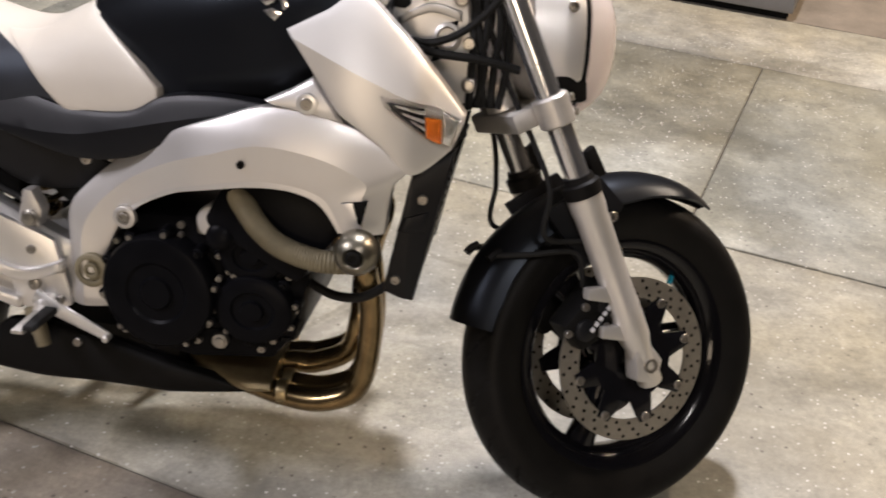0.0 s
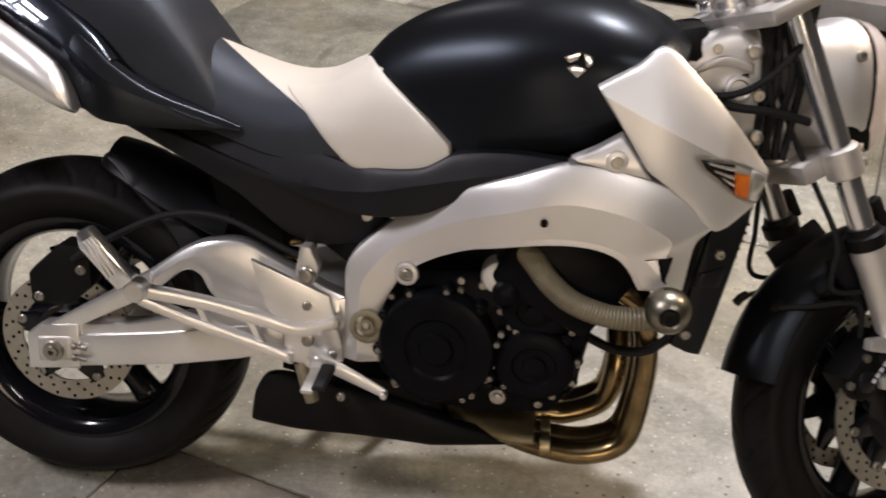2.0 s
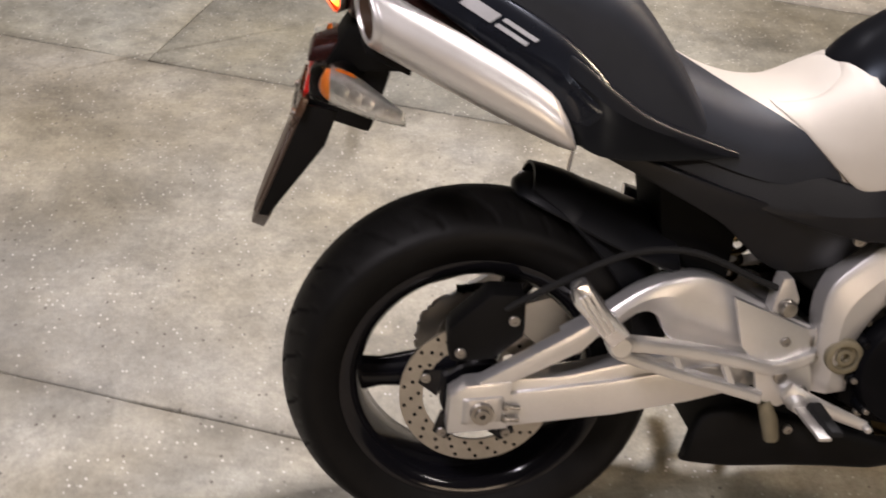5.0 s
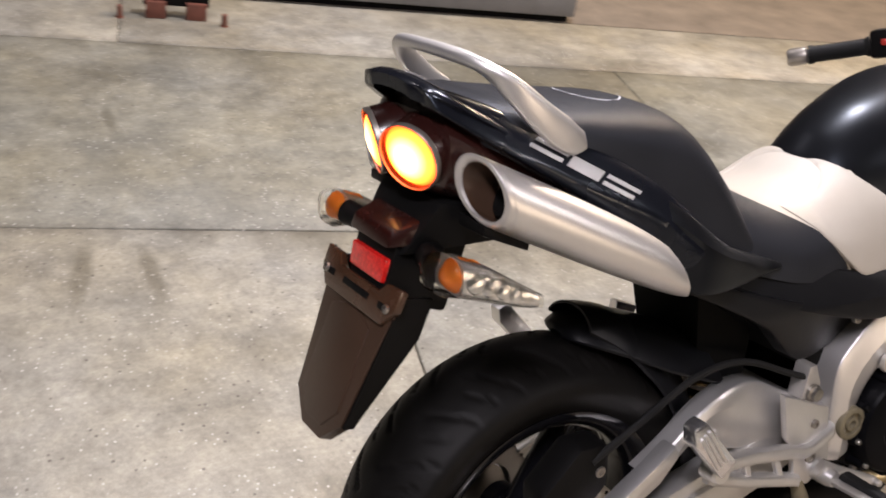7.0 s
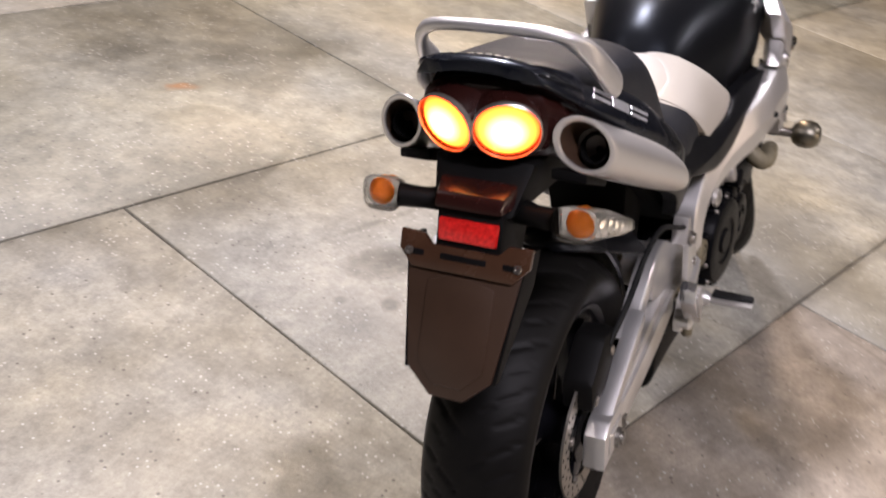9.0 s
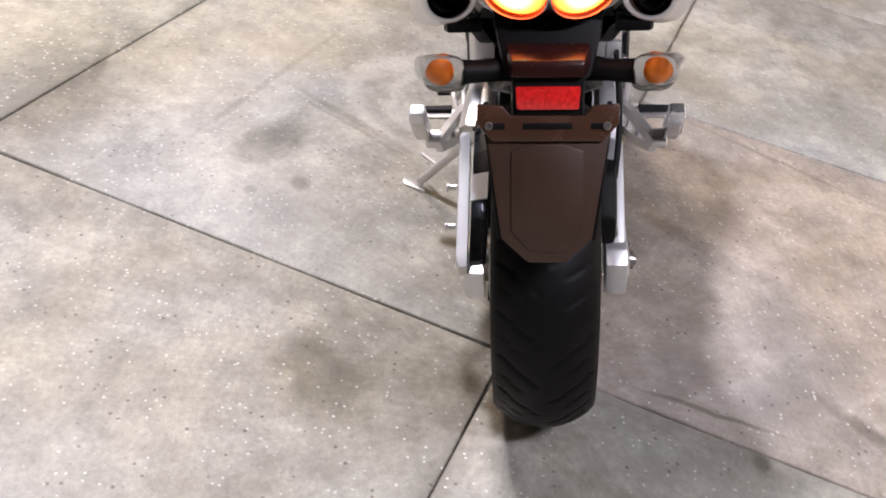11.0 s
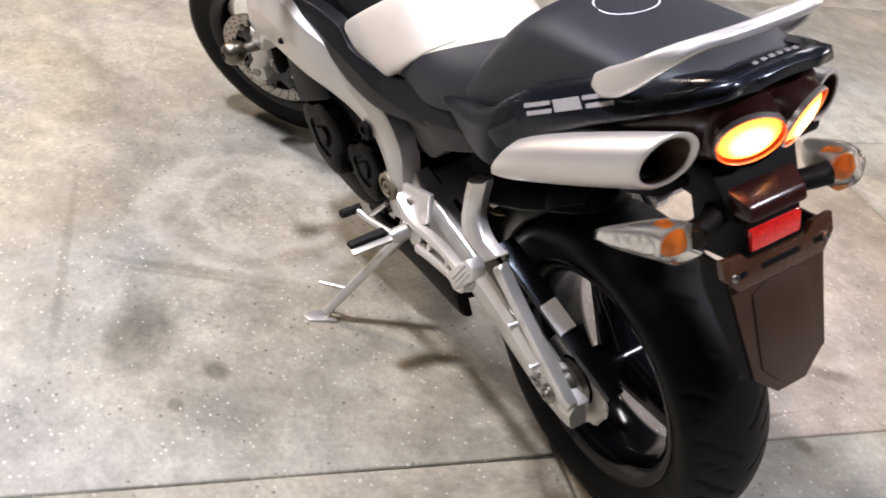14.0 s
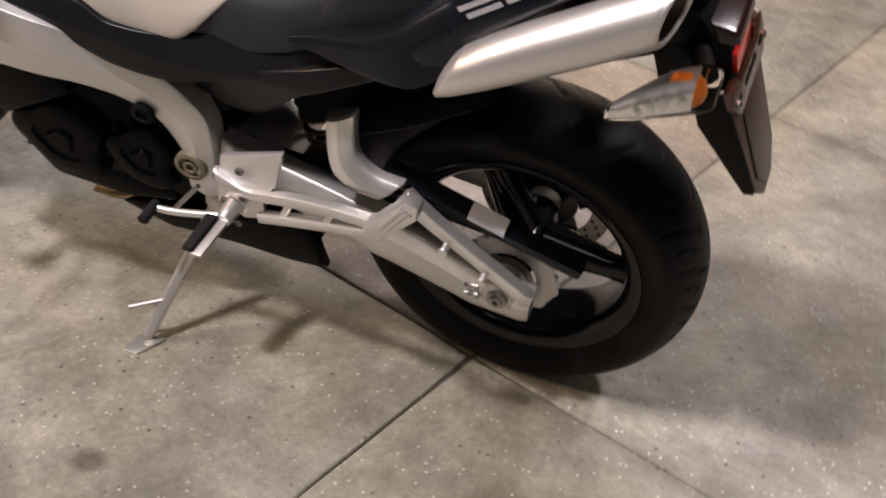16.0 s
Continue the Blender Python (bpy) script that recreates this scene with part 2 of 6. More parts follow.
        link(t, mp.outputs[0], ln.inputs[0])
        return ln.outputs["Value"]

    for x, y, rx, ry, turn, power in STAINS:
        col = over("MULTIPLY", curve(around(x, y, rx, ry, turn), [(0.45, g(power)), (1.0, g(0))]), col, (0.34, 0.32, 0.27))
    col = over("MIX", curve(around(1.24, 1.81, 0.07, 0.035, -20), [(0.3, g(0.7)), (1.0, g(0))]), col, (0.30, 0.14, 0.05))
    for x, y, r in ((1.10, 0.30, 0.30), (1.12, 0.28, 0.20)):
        col = over("MIX", curve(around(x, y, r * 1.1, r, 0), [(0.70, g(0)), (0.82, g(0.24)), (0.90, g(0.24)), (1.0, g(0))]), col, (0.58, 0.55, 0.49))
    # dirt gathered along the long joints
    across = t.nodes.new("ShaderNodeVectorMath")
    across.operation = "DOT_PRODUCT"
    across.inputs[1].default_value = (0.2919, 0.9564, 0)
    link(t, c.outputs["Object"], across.inputs[0])
    fold = t.nodes.new("ShaderNodeMath")
    fold.operation = "PINGPONG"
    fold.inputs[1].default_value = 0.6983
    shifted = t.nodes.new("ShaderNodeMath")
    shifted.operation = "SUBTRACT"
    shifted.inputs[1].default_value = 0.0966
    link(t, across.outputs["Value"], shifted.inputs[0])
    link(t, shifted.outputs[0], fold.inputs[0])
    seam = curve(fold.outputs[0], [(0.0, g(0.55)), (0.012, g(0.4)), (0.05, g(0))])
    col = over("MULTIPLY", over("MULTIPLY", 1.0, seam, curve(noisy(4, 5), [(0.35, g(0.1)), (0.6, g(1))])), col, (0.35, 0.32, 0.28))
    # pale and dark aggregate
    v = t.nodes.new("ShaderNodeTexVoronoi")
    v.inputs["Scale"].default_value = 66
    link(t, c.outputs["Object"], v.inputs["Vector"])
    pick = curve(v.outputs["Color"], [(0.62, g(0)), (0.64, g(1))])
    near = curve(v.outputs["Distance"], [(0.12, g(1)), (0.26, g(0))])
    spot = over("MULTIPLY", 1.0, pick, near)
    patch = curve(noisy(3.2, 4), [(0.36, g(0.40)), (0.60, g(1.0))])
    col = over("MIX", over("MULTIPLY", 1.0, spot, patch), col, (0.59, 0.57, 0.52))
    v2 = t.nodes.new("ShaderNodeTexVoronoi")
    v2.inputs["Scale"].default_value = 48
    link(t, c.outputs["Object"], v2.inputs["Vector"])
    dark = over("MULTIPLY", 1.0, curve(v2.outputs["Color"], [(0.72, g(0)), (0.74, g(0.75))]), curve(v2.outputs["Distance"], [(0.12, g(1)), (0.24, g(0))]))
    col = over("MIX", dark, col, (0.07, 0.06, 0.05))
    link(t, col, b.inputs["Base Color"])
    link(t, curve(noisy(2.2, 5), [(0.3, g(0.42)), (0.7, g(0.66))]), b.inputs["Roughness"])
    bp = t.nodes.new("ShaderNodeBump")
    bp.inputs["Strength"].default_value, bp.inputs["Distance"].default_value = 0.35, 0.003
    link(t, noisy(120, 4, 0.7), bp.inputs["Height"])
    link(t, bp.outputs[0], b.inputs["Normal"])
    return m


CONCRETE = concrete("worn_concrete", (0.380, 0.362, 0.294), (0.172, 0.158, 0.122))
# Brown is stain plus some warm lamplight put into the base colour.
BROWN_CONCRETE = concrete("stained_warm_lit_concrete", (0.42, 0.36, 0.28), (0.16, 0.133, 0.098))
GREY_CONCRETE = concrete("grey_stained_concrete", (0.306, 0.297, 0.236), (0.14, 0.134, 0.102))
JOINT = surface("joint_dirt", (0.080, 0.070, 0.055), 0.9, 0, 0, 0.3, 30, 0.3, 200)
EARTH = surface("brown_earth", (0.18, 0.153, 0.12), 0.8, 0, 0, 0.35, 5, 0.5, 90)
PLINTH = surface("grey_plinth", (0.16, 0.155, 0.15), 0.7, 0, 0, 0.25, 6, 0.3, 120)
RUST = surface("red_brown_paint", (0.16, 0.055, 0.035), 0.6, 0, 0, 0.3, 30, 0.2, 200)
WALL = surface("plain_wall", (0.10, 0.094, 0.085), 0.8, 0, 0, 0.12, 1.2, 0.2, 60)

# ---- mesh helpers ----


def part(name, bm, mat, parent=None, label="", sharp=38):
    bmesh.ops.recalc_face_normals(bm, faces=bm.faces)
    for f in bm.faces:
        f.smooth = True
    for e in bm.edges:
        if len(e.link_faces) == 2 and e.calc_face_angle(0) > radians(sharp):
            e.smooth = False
    me = bpy.data.meshes.new(name)
    bm.to_mesh(me)
    bm.free()
    me.materials.append(mat)
    ob = new(name, me)
    ob.parent = parent
    return tagged(ob, label)


def spline(points, n):
    """n + 1 points of a smooth curve through the given ones, evenly over their index."""
    p = np.array(points, float)
    out = []
    for k in range(n + 1):
        u = k / n * (len(p) - 1)
        i = min(int(u), len(p) - 2)
        f = u - i
        a, b, c, d = p[max(i - 1, 0)], p[i], p[i + 1], p[min(i + 2, len(p) - 1)]
        out.append(0.5 * (2 * b + (c - a) * f + (2 * a - 5 * b + 4 * c - d) * f * f + (3 * b - a - 3 * c + d) * f**3))
    return np.array(out)


def ease(x, table):
    return float(np.interp(x, [a for a, _ in table], [b for _, b in table]))


def glide(x, table):
    """As ease(), but with a smooth curve through the table's points."""
    n = len(table)
    if x <= table[0][0]:
        return table[0][1]
    if x >= table[-1][0]:
        return table[-1][1]
    k = next(i for i in range(n - 1) if x <= table[i + 1][0])
    (xa, ya), (xb, yb) = table[k], table[k + 1]
    h = xb - xa
    ma = (yb - table[k - 1][1]) / (xb - table[k - 1][0]) if k else 0.0
    mb = (table[k + 2][1] - ya) / (table[k + 2][0] - xa) if k + 2 < n else 0.0
    t = (x - xa) / h
    return ya * (2 * t**3 - 3 * t**2 + 1) + yb * (3 * t**2 - 2 * t**3) + h * (ma * (t**3 - 2 * t**2 + t) + mb * (t**3 - t**2))


def ribbon(top, bottom, y, thick, side, n=44, m=9, edge=0.008, bulge=0.0, straight=False, mid=None, ridge=0.0):
    """A panel seen from the side: between two lines of (x, z), out at y(x, z), with rounded rims and a back."""
    bm = bmesh.new()
    if straight:
        def lines(pts):
            p = np.array(pts, float)
            u = np.linspace(0, len(p) - 1, n + 1)
            return np.stack([np.interp(u, range(len(p)), p[:, k]) for k in (0, 1)], 1)
    else:
        def lines(pts):
            return spline(pts, n)
    tt, bb = lines(top), lines(bottom)
    mm = lines(mid) if mid else None
    out, back = [], []
    for i in range(n + 1):
        ends = min(1.0, min(i, n - i) / n * 14)
        ro, rb = [], []
        for j in range(m + 1):
            v = 0.5 - 0.5 * math.cos(math.pi * j / m)
            if mm is None:
                x, z = tt[i] * (1 - v) + bb[i] * v
            else:
                x, z = tt[i] * (1 - 2 * v) + mm[i] * 2 * v if v <= 0.5 else mm[i] * (2 - 2 * v) + bb[i] * (2 * v - 1)
            w = abs(2 * v - 1)
            rim = (1 - math.sqrt(max(0, 1 - w**6))) + (1 - math.sqrt(max(0, 1 - (1 - ends) ** 4)))
            d = y(x, z) - edge * min(rim, 1.4) + bulge * (1 - w * w) + ridge * (1 - w)
            ro.append(bm.verts.new((x, side * d, z)))
            rb.append(bm.verts.new((x, side * (y(x, z) - thick), z)))
        out.append(ro)
        back.append(rb)
    for i in range(n):
        for j in range(m):
            bm.faces.new((out[i][j], out[i + 1][j], out[i + 1][j + 1], out[i][j + 1]))
            bm.faces.new((back[i][j], back[i][j + 1], back[i + 1][j + 1], back[i + 1][j]))
        for j in (0, m):
            bm.faces.new((out[i][j], back[i][j], back[i + 1][j], out[i + 1][j]))
    for i in (0, n):
        for j in range(m):
            bm.faces.new((out[i][j], out[i][j + 1], back[i][j + 1], back[i][j]))
    return bm


def loft(rings, caps=True, closed=False, into=None):
    bm = into or bmesh.new()
    vs = [[bm.verts.new(p) for p in ring] for ring in rings]
    k = len(rings[0])
    pairs = list(zip(vs, vs[1:])) + ([(vs[-1], vs[0])] if closed else [])
    for a, b in pairs:
        for i in range(k):
            bm.faces.new((a[i], a[(i + 1) % k], b[(i + 1) % k], b[i]))
    if caps and not closed:
        bm.faces.new(vs[0])
        bm.faces.new(vs[-1])
    return bm


def tube(path, r, seg=10, n=None, into=None, flat=1.0):
    """A round bar along a smooth path; r: one radius, or one for each given point."""
    n = n or 6 * (len(path) - 1)
    p = spline(path, n) if len(path) > 2 else np.array([np.array(path[0]) * (1 - k / n) + np.array(path[1]) * k / n for k in range(n + 1)])
    rr = np.interp(np.linspace(0, 1, n + 1), np.linspace(0, 1, len(r)), r) if isinstance(r, (list, tuple)) else np.full(n + 1, r)
    rings, up = [], None
    for i in range(n + 1):
        d = Vector(p[min(i + 1, n)] - p[max(i - 1, 0)]).normalized()
        if up is None:
            up = d.orthogonal().normalized() if abs(d.z) > 0.9 else Vector((0, 0, 1))
        side = d.cross(up).normalized()
        up = side.cross(d).normalized()
        rings.append([Vector(p[i]) + side * (math.cos(a) * rr[i] * flat) + up * (math.sin(a) * rr[i]) for a in np.linspace(0, 2 * math.pi, seg, endpoint=False)])
    return loft(rings, into=into)


def revolve(profile, centre, seg=72, shut=True, into=None, wave=None):
    """Turns (radius, y) round an axis along y through centre. shut: the profile is a closed line."""
    c = Vector(centre)
    rings = []
    for k in range(seg):
        a = 2 * math.pi * k / seg
        rings.append([c + Vector((math.cos(a) * (r - (wave(a, h, r) if wave else 0)), h, math.sin(a) * (r - (wave(a, h, r) if wave else 0)))) for r, h in profile])
    bm = into or bmesh.new()
    vs = [[bm.verts.new(p) for p in ring] for ring in rings]
    k = len(profile)
    for i in range(seg):
        for j in range(k if shut else k - 1):
            bm.faces.new((vs[i][j], vs[(i + 1) % seg][j], vs[(i + 1) % seg][(j + 1) % k], vs[i][(j + 1) % k]))
    return bm


def disc_stack(p0, direction, steps, seg=20, into=None):
    """A turned piece: steps of (distance along direction, radius)."""
    d = Vector(direction).normalized()
    s = d.orthogonal().normalized()
    u = d.cross(s)
    rings = [[Vector(p0) + d * h + s * (math.cos(a) * r) + u * (math.sin(a) * r) for a in np.linspace(0, 2 * math.pi, seg, endpoint=False)] for h, r in steps]
    return loft(rings, into=into)


def block(corners_low, corners_high, bevel=0.004, into=None):
    """A six- or more-sided solid between two alike rings, with softened edges."""
    bm = bmesh.new()
    a, b = [bm.verts.new(p) for p in corners_low], [bm.verts.new(p) for p in corners_high]
    k = len(a)
    bm.faces.new(a)
    bm.faces.new(b)
    for i in range(k):
        bm.faces.new((a[i], a[(i + 1) % k], b[(i + 1) % k], b[i]))
    bmesh.ops.recalc_face_normals(bm, faces=bm.faces)
    if bevel:
        bmesh.ops.bevel(bm, geom=bm.edges[:], offset=bevel, segments=2, affect="EDGES", profile=0.6, clamp_overlap=True)
    if into is not None:
        me = bpy.data.meshes.new("scratch")
        bm.to_mesh(me)
        bm.free()
        into.from_mesh(me)
        bpy.data.meshes.remove(me)
        return into
    return bm


def box(lo, hi, bevel=0.004, into=None):
    (x0, y0, z0), (x1, y1, z1) = lo, hi
    ring = [(x0, y0), (x1, y0), (x1, y1), (x0, y1)]
    return block([(*p, z0) for p in ring], [(*p, z1) for p in ring], bevel, into)


def side_block(outline, y0, y1, bevel=0.005, into=None):
    """An outline of (x, z) drawn out from y0 to y1."""
    return block([(x, y0, z) for x, z in outline], [(x, y1, z) for x, z in outline], bevel, into)


def bolt(parent, at, direction, r=0.008, name="bolt", mat=None):
    bm = disc_stack(at, direction, [(-0.004, r * 1.0), (0.003, r), (0.0042, r * 0.85), (0.0042, r * 0.5), (0.0015, r * 0.45), (0.0015, r * 0.1)], 14)
    return part(name, bm, mat or BOLT, parent)

EXACT = set()


def exact(ob):
    """Marks a part, and what hangs on it, as drawn in its final place, so that settle() leaves it alone."""
    EXACT.add(ob.name)
    return ob

# ---- ground ----
U, V = Vector((0.9564, -0.2919, 0)), Vector((0.2919, 0.9564, 0))


def on_floor(u, v, z=0.0):
    return U * u + V * v + Vector((0, 0, z))


def floor_sheet(name, u0, u1, v0, v1, z, mat, label, category):
    bm = bmesh.new()
    bm.faces.new([bm.verts.new(on_floor(*p, z)) for p in ((u0, v0), (u1, v0), (u1, v1), (u0, v1))])
    return tagged(part(name, bm, mat), label, category, kind="structure")


ground = floor_sheet("ground", -400, 400, -400, 400, -0.0075, JOINT, "dirt-filled bed under the concrete slabs", "ground")
floor_sheet("verge", -14, 14, 3.50, 12, -0.003, EARTH, "bare brown earth strip beyond the concrete", "ground")


def slab(u0, u1, v0, v1, mat):
    """One cast slab with worn, slightly wandering edges."""
    gap, step = 0.0028, 0.16
    ring = []
    for (a, b), (c, d) in (((u0, v0), (u1, v0)), ((u1, v0), (u1, v1)), ((u1, v1), (u0, v1)), ((u0, v1), (u0, v0))):
        k = max(2, int(max(abs(c - a), abs(d - b)) / step))
        ring += [(a + (c - a) * i / k, b + (d - b) * i / k) for i in range(k)]
    mu, mv = (u0 + u1) / 2, (v0 + v1) / 2
    bm = bmesh.new()
    rows = []
    for inset, z in ((gap, -0.013), (gap, -0.003), (gap + 0.004, 0.0)):
        row = []
        for u, v in ring:
            w = 0.004 * noise.noise((u * 5.1, v * 5.1, 3.0)) + 0.002 * noise.noise((u * 23, v * 23, 7.0))
            du = (inset + w) * (1 if u <= u0 + 1e-6 else -1 if u >= u1 - 1e-6 else 0)
            dv = (inset + w) * (1 if v <= v0 + 1e-6 else -1 if v >= v1 - 1e-6 else 0)
            row.append(bm.verts.new(on_floor(u + du, v + dv, z)))
        rows.append(row)
    k = len(ring)
    for a, b in zip(rows, rows[1:]):
        for i in range(k):
            bm.faces.new((a[i], a[(i + 1) % k], b[(i + 1) % k], b[i]))
    bm.faces.new(rows[-1])
    return part("concrete_slab", bm, mat, ground, sharp=60)


for row in range(-9, 3):
    v0, v1 = 0.0966 + 1.3966 * row, min(0.0966 + 1.3966 * (row + 1), 3.49)
    cuts = [0.0448 + 1.3656 * k for k in range(-9, 10)]
    if row == 0:
        cuts.remove(0.0448 + 1.3656)
        cuts.remove(0.0448 - 1.3656)
    if row == 1:
        cuts.remove(0.0448)
        cuts[cuts.index(0.0448 + 1.3656)] -= 0.055
    if row == 2:
        cuts = [c + 0.62 for c in cuts if not -1 < c < 2]
    for a, b in zip(cuts, cuts[1:]):
        slab(a, b, v0, v1, BROWN_CONCRETE if row == -1 and 0 < a < 0.2 else GREY_CONCRETE if row == 1 else CONCRETE)

plinth = tagged(new("plinth"), "low dark grey concrete plinth at the edge of the slabs", "plinth")
ring = [on_floor(u, v) for u, v in ((-3.2, 3.52), (1.36, 3.52), (1.36, 4.6), (-3.2, 4.6))]
part("base", block([p + Vector((0, 0, -0.01)) for p in ring], [p + Vector((0, 0, 0.035)) for p in ring], 0.008), DARK, plinth)
ring = [on_floor(u, v) for u, v in ((-3.22, 3.49), (1.38, 3.49), (1.38, 4.62), (-3.22, 4.62))]
part("top", block([p + Vector((0, 0, 0.030)) for p in ring], [p + Vector((0, 0, 0.14)) for p in ring], 0.008), PLINTH, plinth)

stand_foot = tagged(new("steel_post_base"), "red-brown painted steel feet of a post on the concrete", "post base")
for u in (-0.56, -0.40):
    a = on_floor(u, 3.17)
    part("foot", block([a + U * p + V * q for p, q in ((-0.04, 0), (0.04, 0), (0.04, 0.06), (-0.04, 0.06))], [a + U * p + V * q + Vector((0, 0, 0.07)) for p, q in ((-0.04, 0), (0.04, 0), (0.04, 0.06), (-0.04, 0.06))], 0.004), RUST, stand_foot)
a = on_floor(-0.48, 3.19, 0.05)
part("crossbar", block([a + U * p + V * q for p, q in ((-0.13, 0), (0.13, 0), (0.13, 0.05), (-0.13, 0.05))], [a + U * p + V * q + Vector((0, 0, 0.10)) for p, q in ((-0.13, 0), (0.13, 0), (0.13, 0.05), (-0.13, 0.05))], 0.004), DARK, stand_foot)
for u, v in ((-0.70, 3.16), (-0.29, 3.13)):
    stub = disc_stack(on_floor(u, v, -0.002), (0, 0, 1), [(0, 0.016), (0.004, 0.016), (0.004, 0.011), (0.05, 0.011), (0.053, 0.008)], 12)
    tagged(part("anchor_stub", stub, RUST), "short rusty steel anchor stub in the concrete", "stub", "anchor stubs by the post base")

# Unseen walls and ceiling, added to enclose the scene and bounce lamplight.
for name, lo, hi in (("wall_north", (-13, 12.0), (13, 12.2)), ("wall_south", (-13, -12.2), (13, -12.0)), ("wall_west", (-13.2, -12.2), (-13, 12.2)), ("wall_east", (13, -12.2), (13.2, 12.2))):
    p = [on_floor(u, v) for u, v in ((lo[0], lo[1]), (hi[0], lo[1]), (hi[0], hi[1]), (lo[0], hi[1]))]
    tagged(part(name, block(p, [q + Vector((0, 0, 5.0)) for q in p], 0), WALL), "unseen plain wall added to enclose the scene", "wall", kind="structure")
p = [on_floor(u, v, 5.0) for u, v in ((-13.2, -12.2), (13.2, -12.2), (13.2, 12.2), (-13.2, 12.2))]
tagged(part("ceiling", block(p, [q + Vector((0, 0, 0.2)) for q in p], 0), WALL), "unseen plain ceiling added to enclose the scene", "ceiling", kind="structure")

# ---- motorcycle ----
LEAN = 12.65
bike = tagged(new("motorcycle"), "black and silver naked motorcycle leaning on its side stand", "motorcycle")
bike.matrix_world = pose(0, 0, 0.002, -LEAN, 0, 0)
MIRROR = (-1, 1)


# wheels
def tyre_profile(half, r, bead, steps=26):
    """Outer line from bead to bead and the inner line back, as (radius, y)."""
    side = [(bead - 0.002, 0.70), (bead + 0.010, 0.80), (bead + 0.028, 0.93), (bead + 0.045, 0.995), (bead + 0.058, 0.985)]
    left = [(q, -half * f) for q, f in side]
    shoulder = r - bead - 0.062
    crown = []
    for k in range(1, steps):
        y = -half * 0.96 + 2 * half * 0.96 * k / steps
        crown.append((r - shoulder * abs(y / (half * 0.97)) ** 2.15, y))
    right = [(q, half * f) for q, f in reversed(side)]
    inner = [(bead - 0.003, half * 0.5), (bead - 0.003, -half * 0.5)]
    return left + crown + right + inner


def grooves(count, half, bead):
    def cut(a, y, r):
        if r < bead + 0.05 or abs(y) > half * 0.93:
            return 0
        u = (a / (2 * math.pi) * count + abs(y) / half * 0.85 + (0.5 if y > 0 else 0)) % 1
        w = abs(y) / half
        if 0.12 < w < 0.88 and u < 0.055:
            return 0.0045
        if 0.40 < w < 0.80 and 0.48 < u < 0.53:
            return 0.004
        return 0
    return cut


def spoke(centre, angle, r0, r1, w0, w1, depth0, depth1):
    """One tapered spoke, wide at the hub and at the rim."""
    c, d = Vector(centre), Vector((math.cos(angle), 0, math.sin(angle)))
    t = Vector((-math.sin(angle), 0, math.cos(angle)))
    rings = []
    for k in range(9):
        f = k / 8
        r = r0 + (r1 - r0) * f
        w = w0 + (w1 - w0) * f + 0.012 * max(0, f - 0.75) * 4
        h = depth0 + (depth1 - depth0) * f
        rings.append([c + d * r + t * (w * math.cos(a) * (0.8 + 0.2 * abs(math.cos(a)))) + Vector((0, h * math.sin(a), 0)) for a in np.linspace(0, 2 * math.pi, 16, endpoint=False)])
    return loft(rings)


def brake_disc(parent, centre, y, outer, inner, holes, carrier, name, label):
    c = Vector(centre) + Vector((0, y, 0))
    disc = part(name, revolve([(outer, -0.0023), (outer, 0.0023), (inner, 0.0023), (inner, -0.0023)], c, 80), STEEL, parent, label)
    # Holes are raised black discs that stand in for their shade.
    bm = bmesh.new()
    for k in range(holes):
        for j, f in enumerate((0.18, 0.5, 0.82)):
            a = 2 * math.pi * (k + 0.33 * j) / holes
            r = inner + (outer - inner) * f
            disc_stack(c + Vector((math.cos(a) * r, -0.0027, math.sin(a) * r)), (0, 1, 0), [(0, 0.0034), (0.0054, 0.0034)], 8, bm)
    tagged(part("drilling", bm, GAP_BLACK, disc), kind="stuff")
    for k in range(carrier):
        a = 2 * math.pi * k / carrier + 0.3
        d = Vector((math.cos(a), 0, math.sin(a)))
        t = Vector((-d.z, 0, d.x))
        q = [c + d * r + t * w for r, w in ((0.060, -0.026), (inner + 0.010, -0.013), (inner + 0.010, 0.013), (0.060, 0.026))]
        part("carrier_arm", block([p + Vector((0, -0.003, 0)) for p in q], [p + Vector((0, 0.003, 0)) for p in q], 0.001), RIM, disc)
    part("disc_carrier", revolve([(inner * 0.70, -0.0034), (inner * 0.70, 0.0034), (0.030, 0.0034), (0.030, -0.0034)], c, 40), RIM, disc, "black disc carrier")
    s = 1 if y > 0 else -1
    for k in range(carrier):
        a = 2 * math.pi * k / carrier + 0.3
        bolt(disc, c + Vector((math.cos(a) * (inner + 0.002), s * 0.003, math.sin(a) * (inner + 0.002))), (0, s, 0), 0.0085, "disc_button")
    return disc


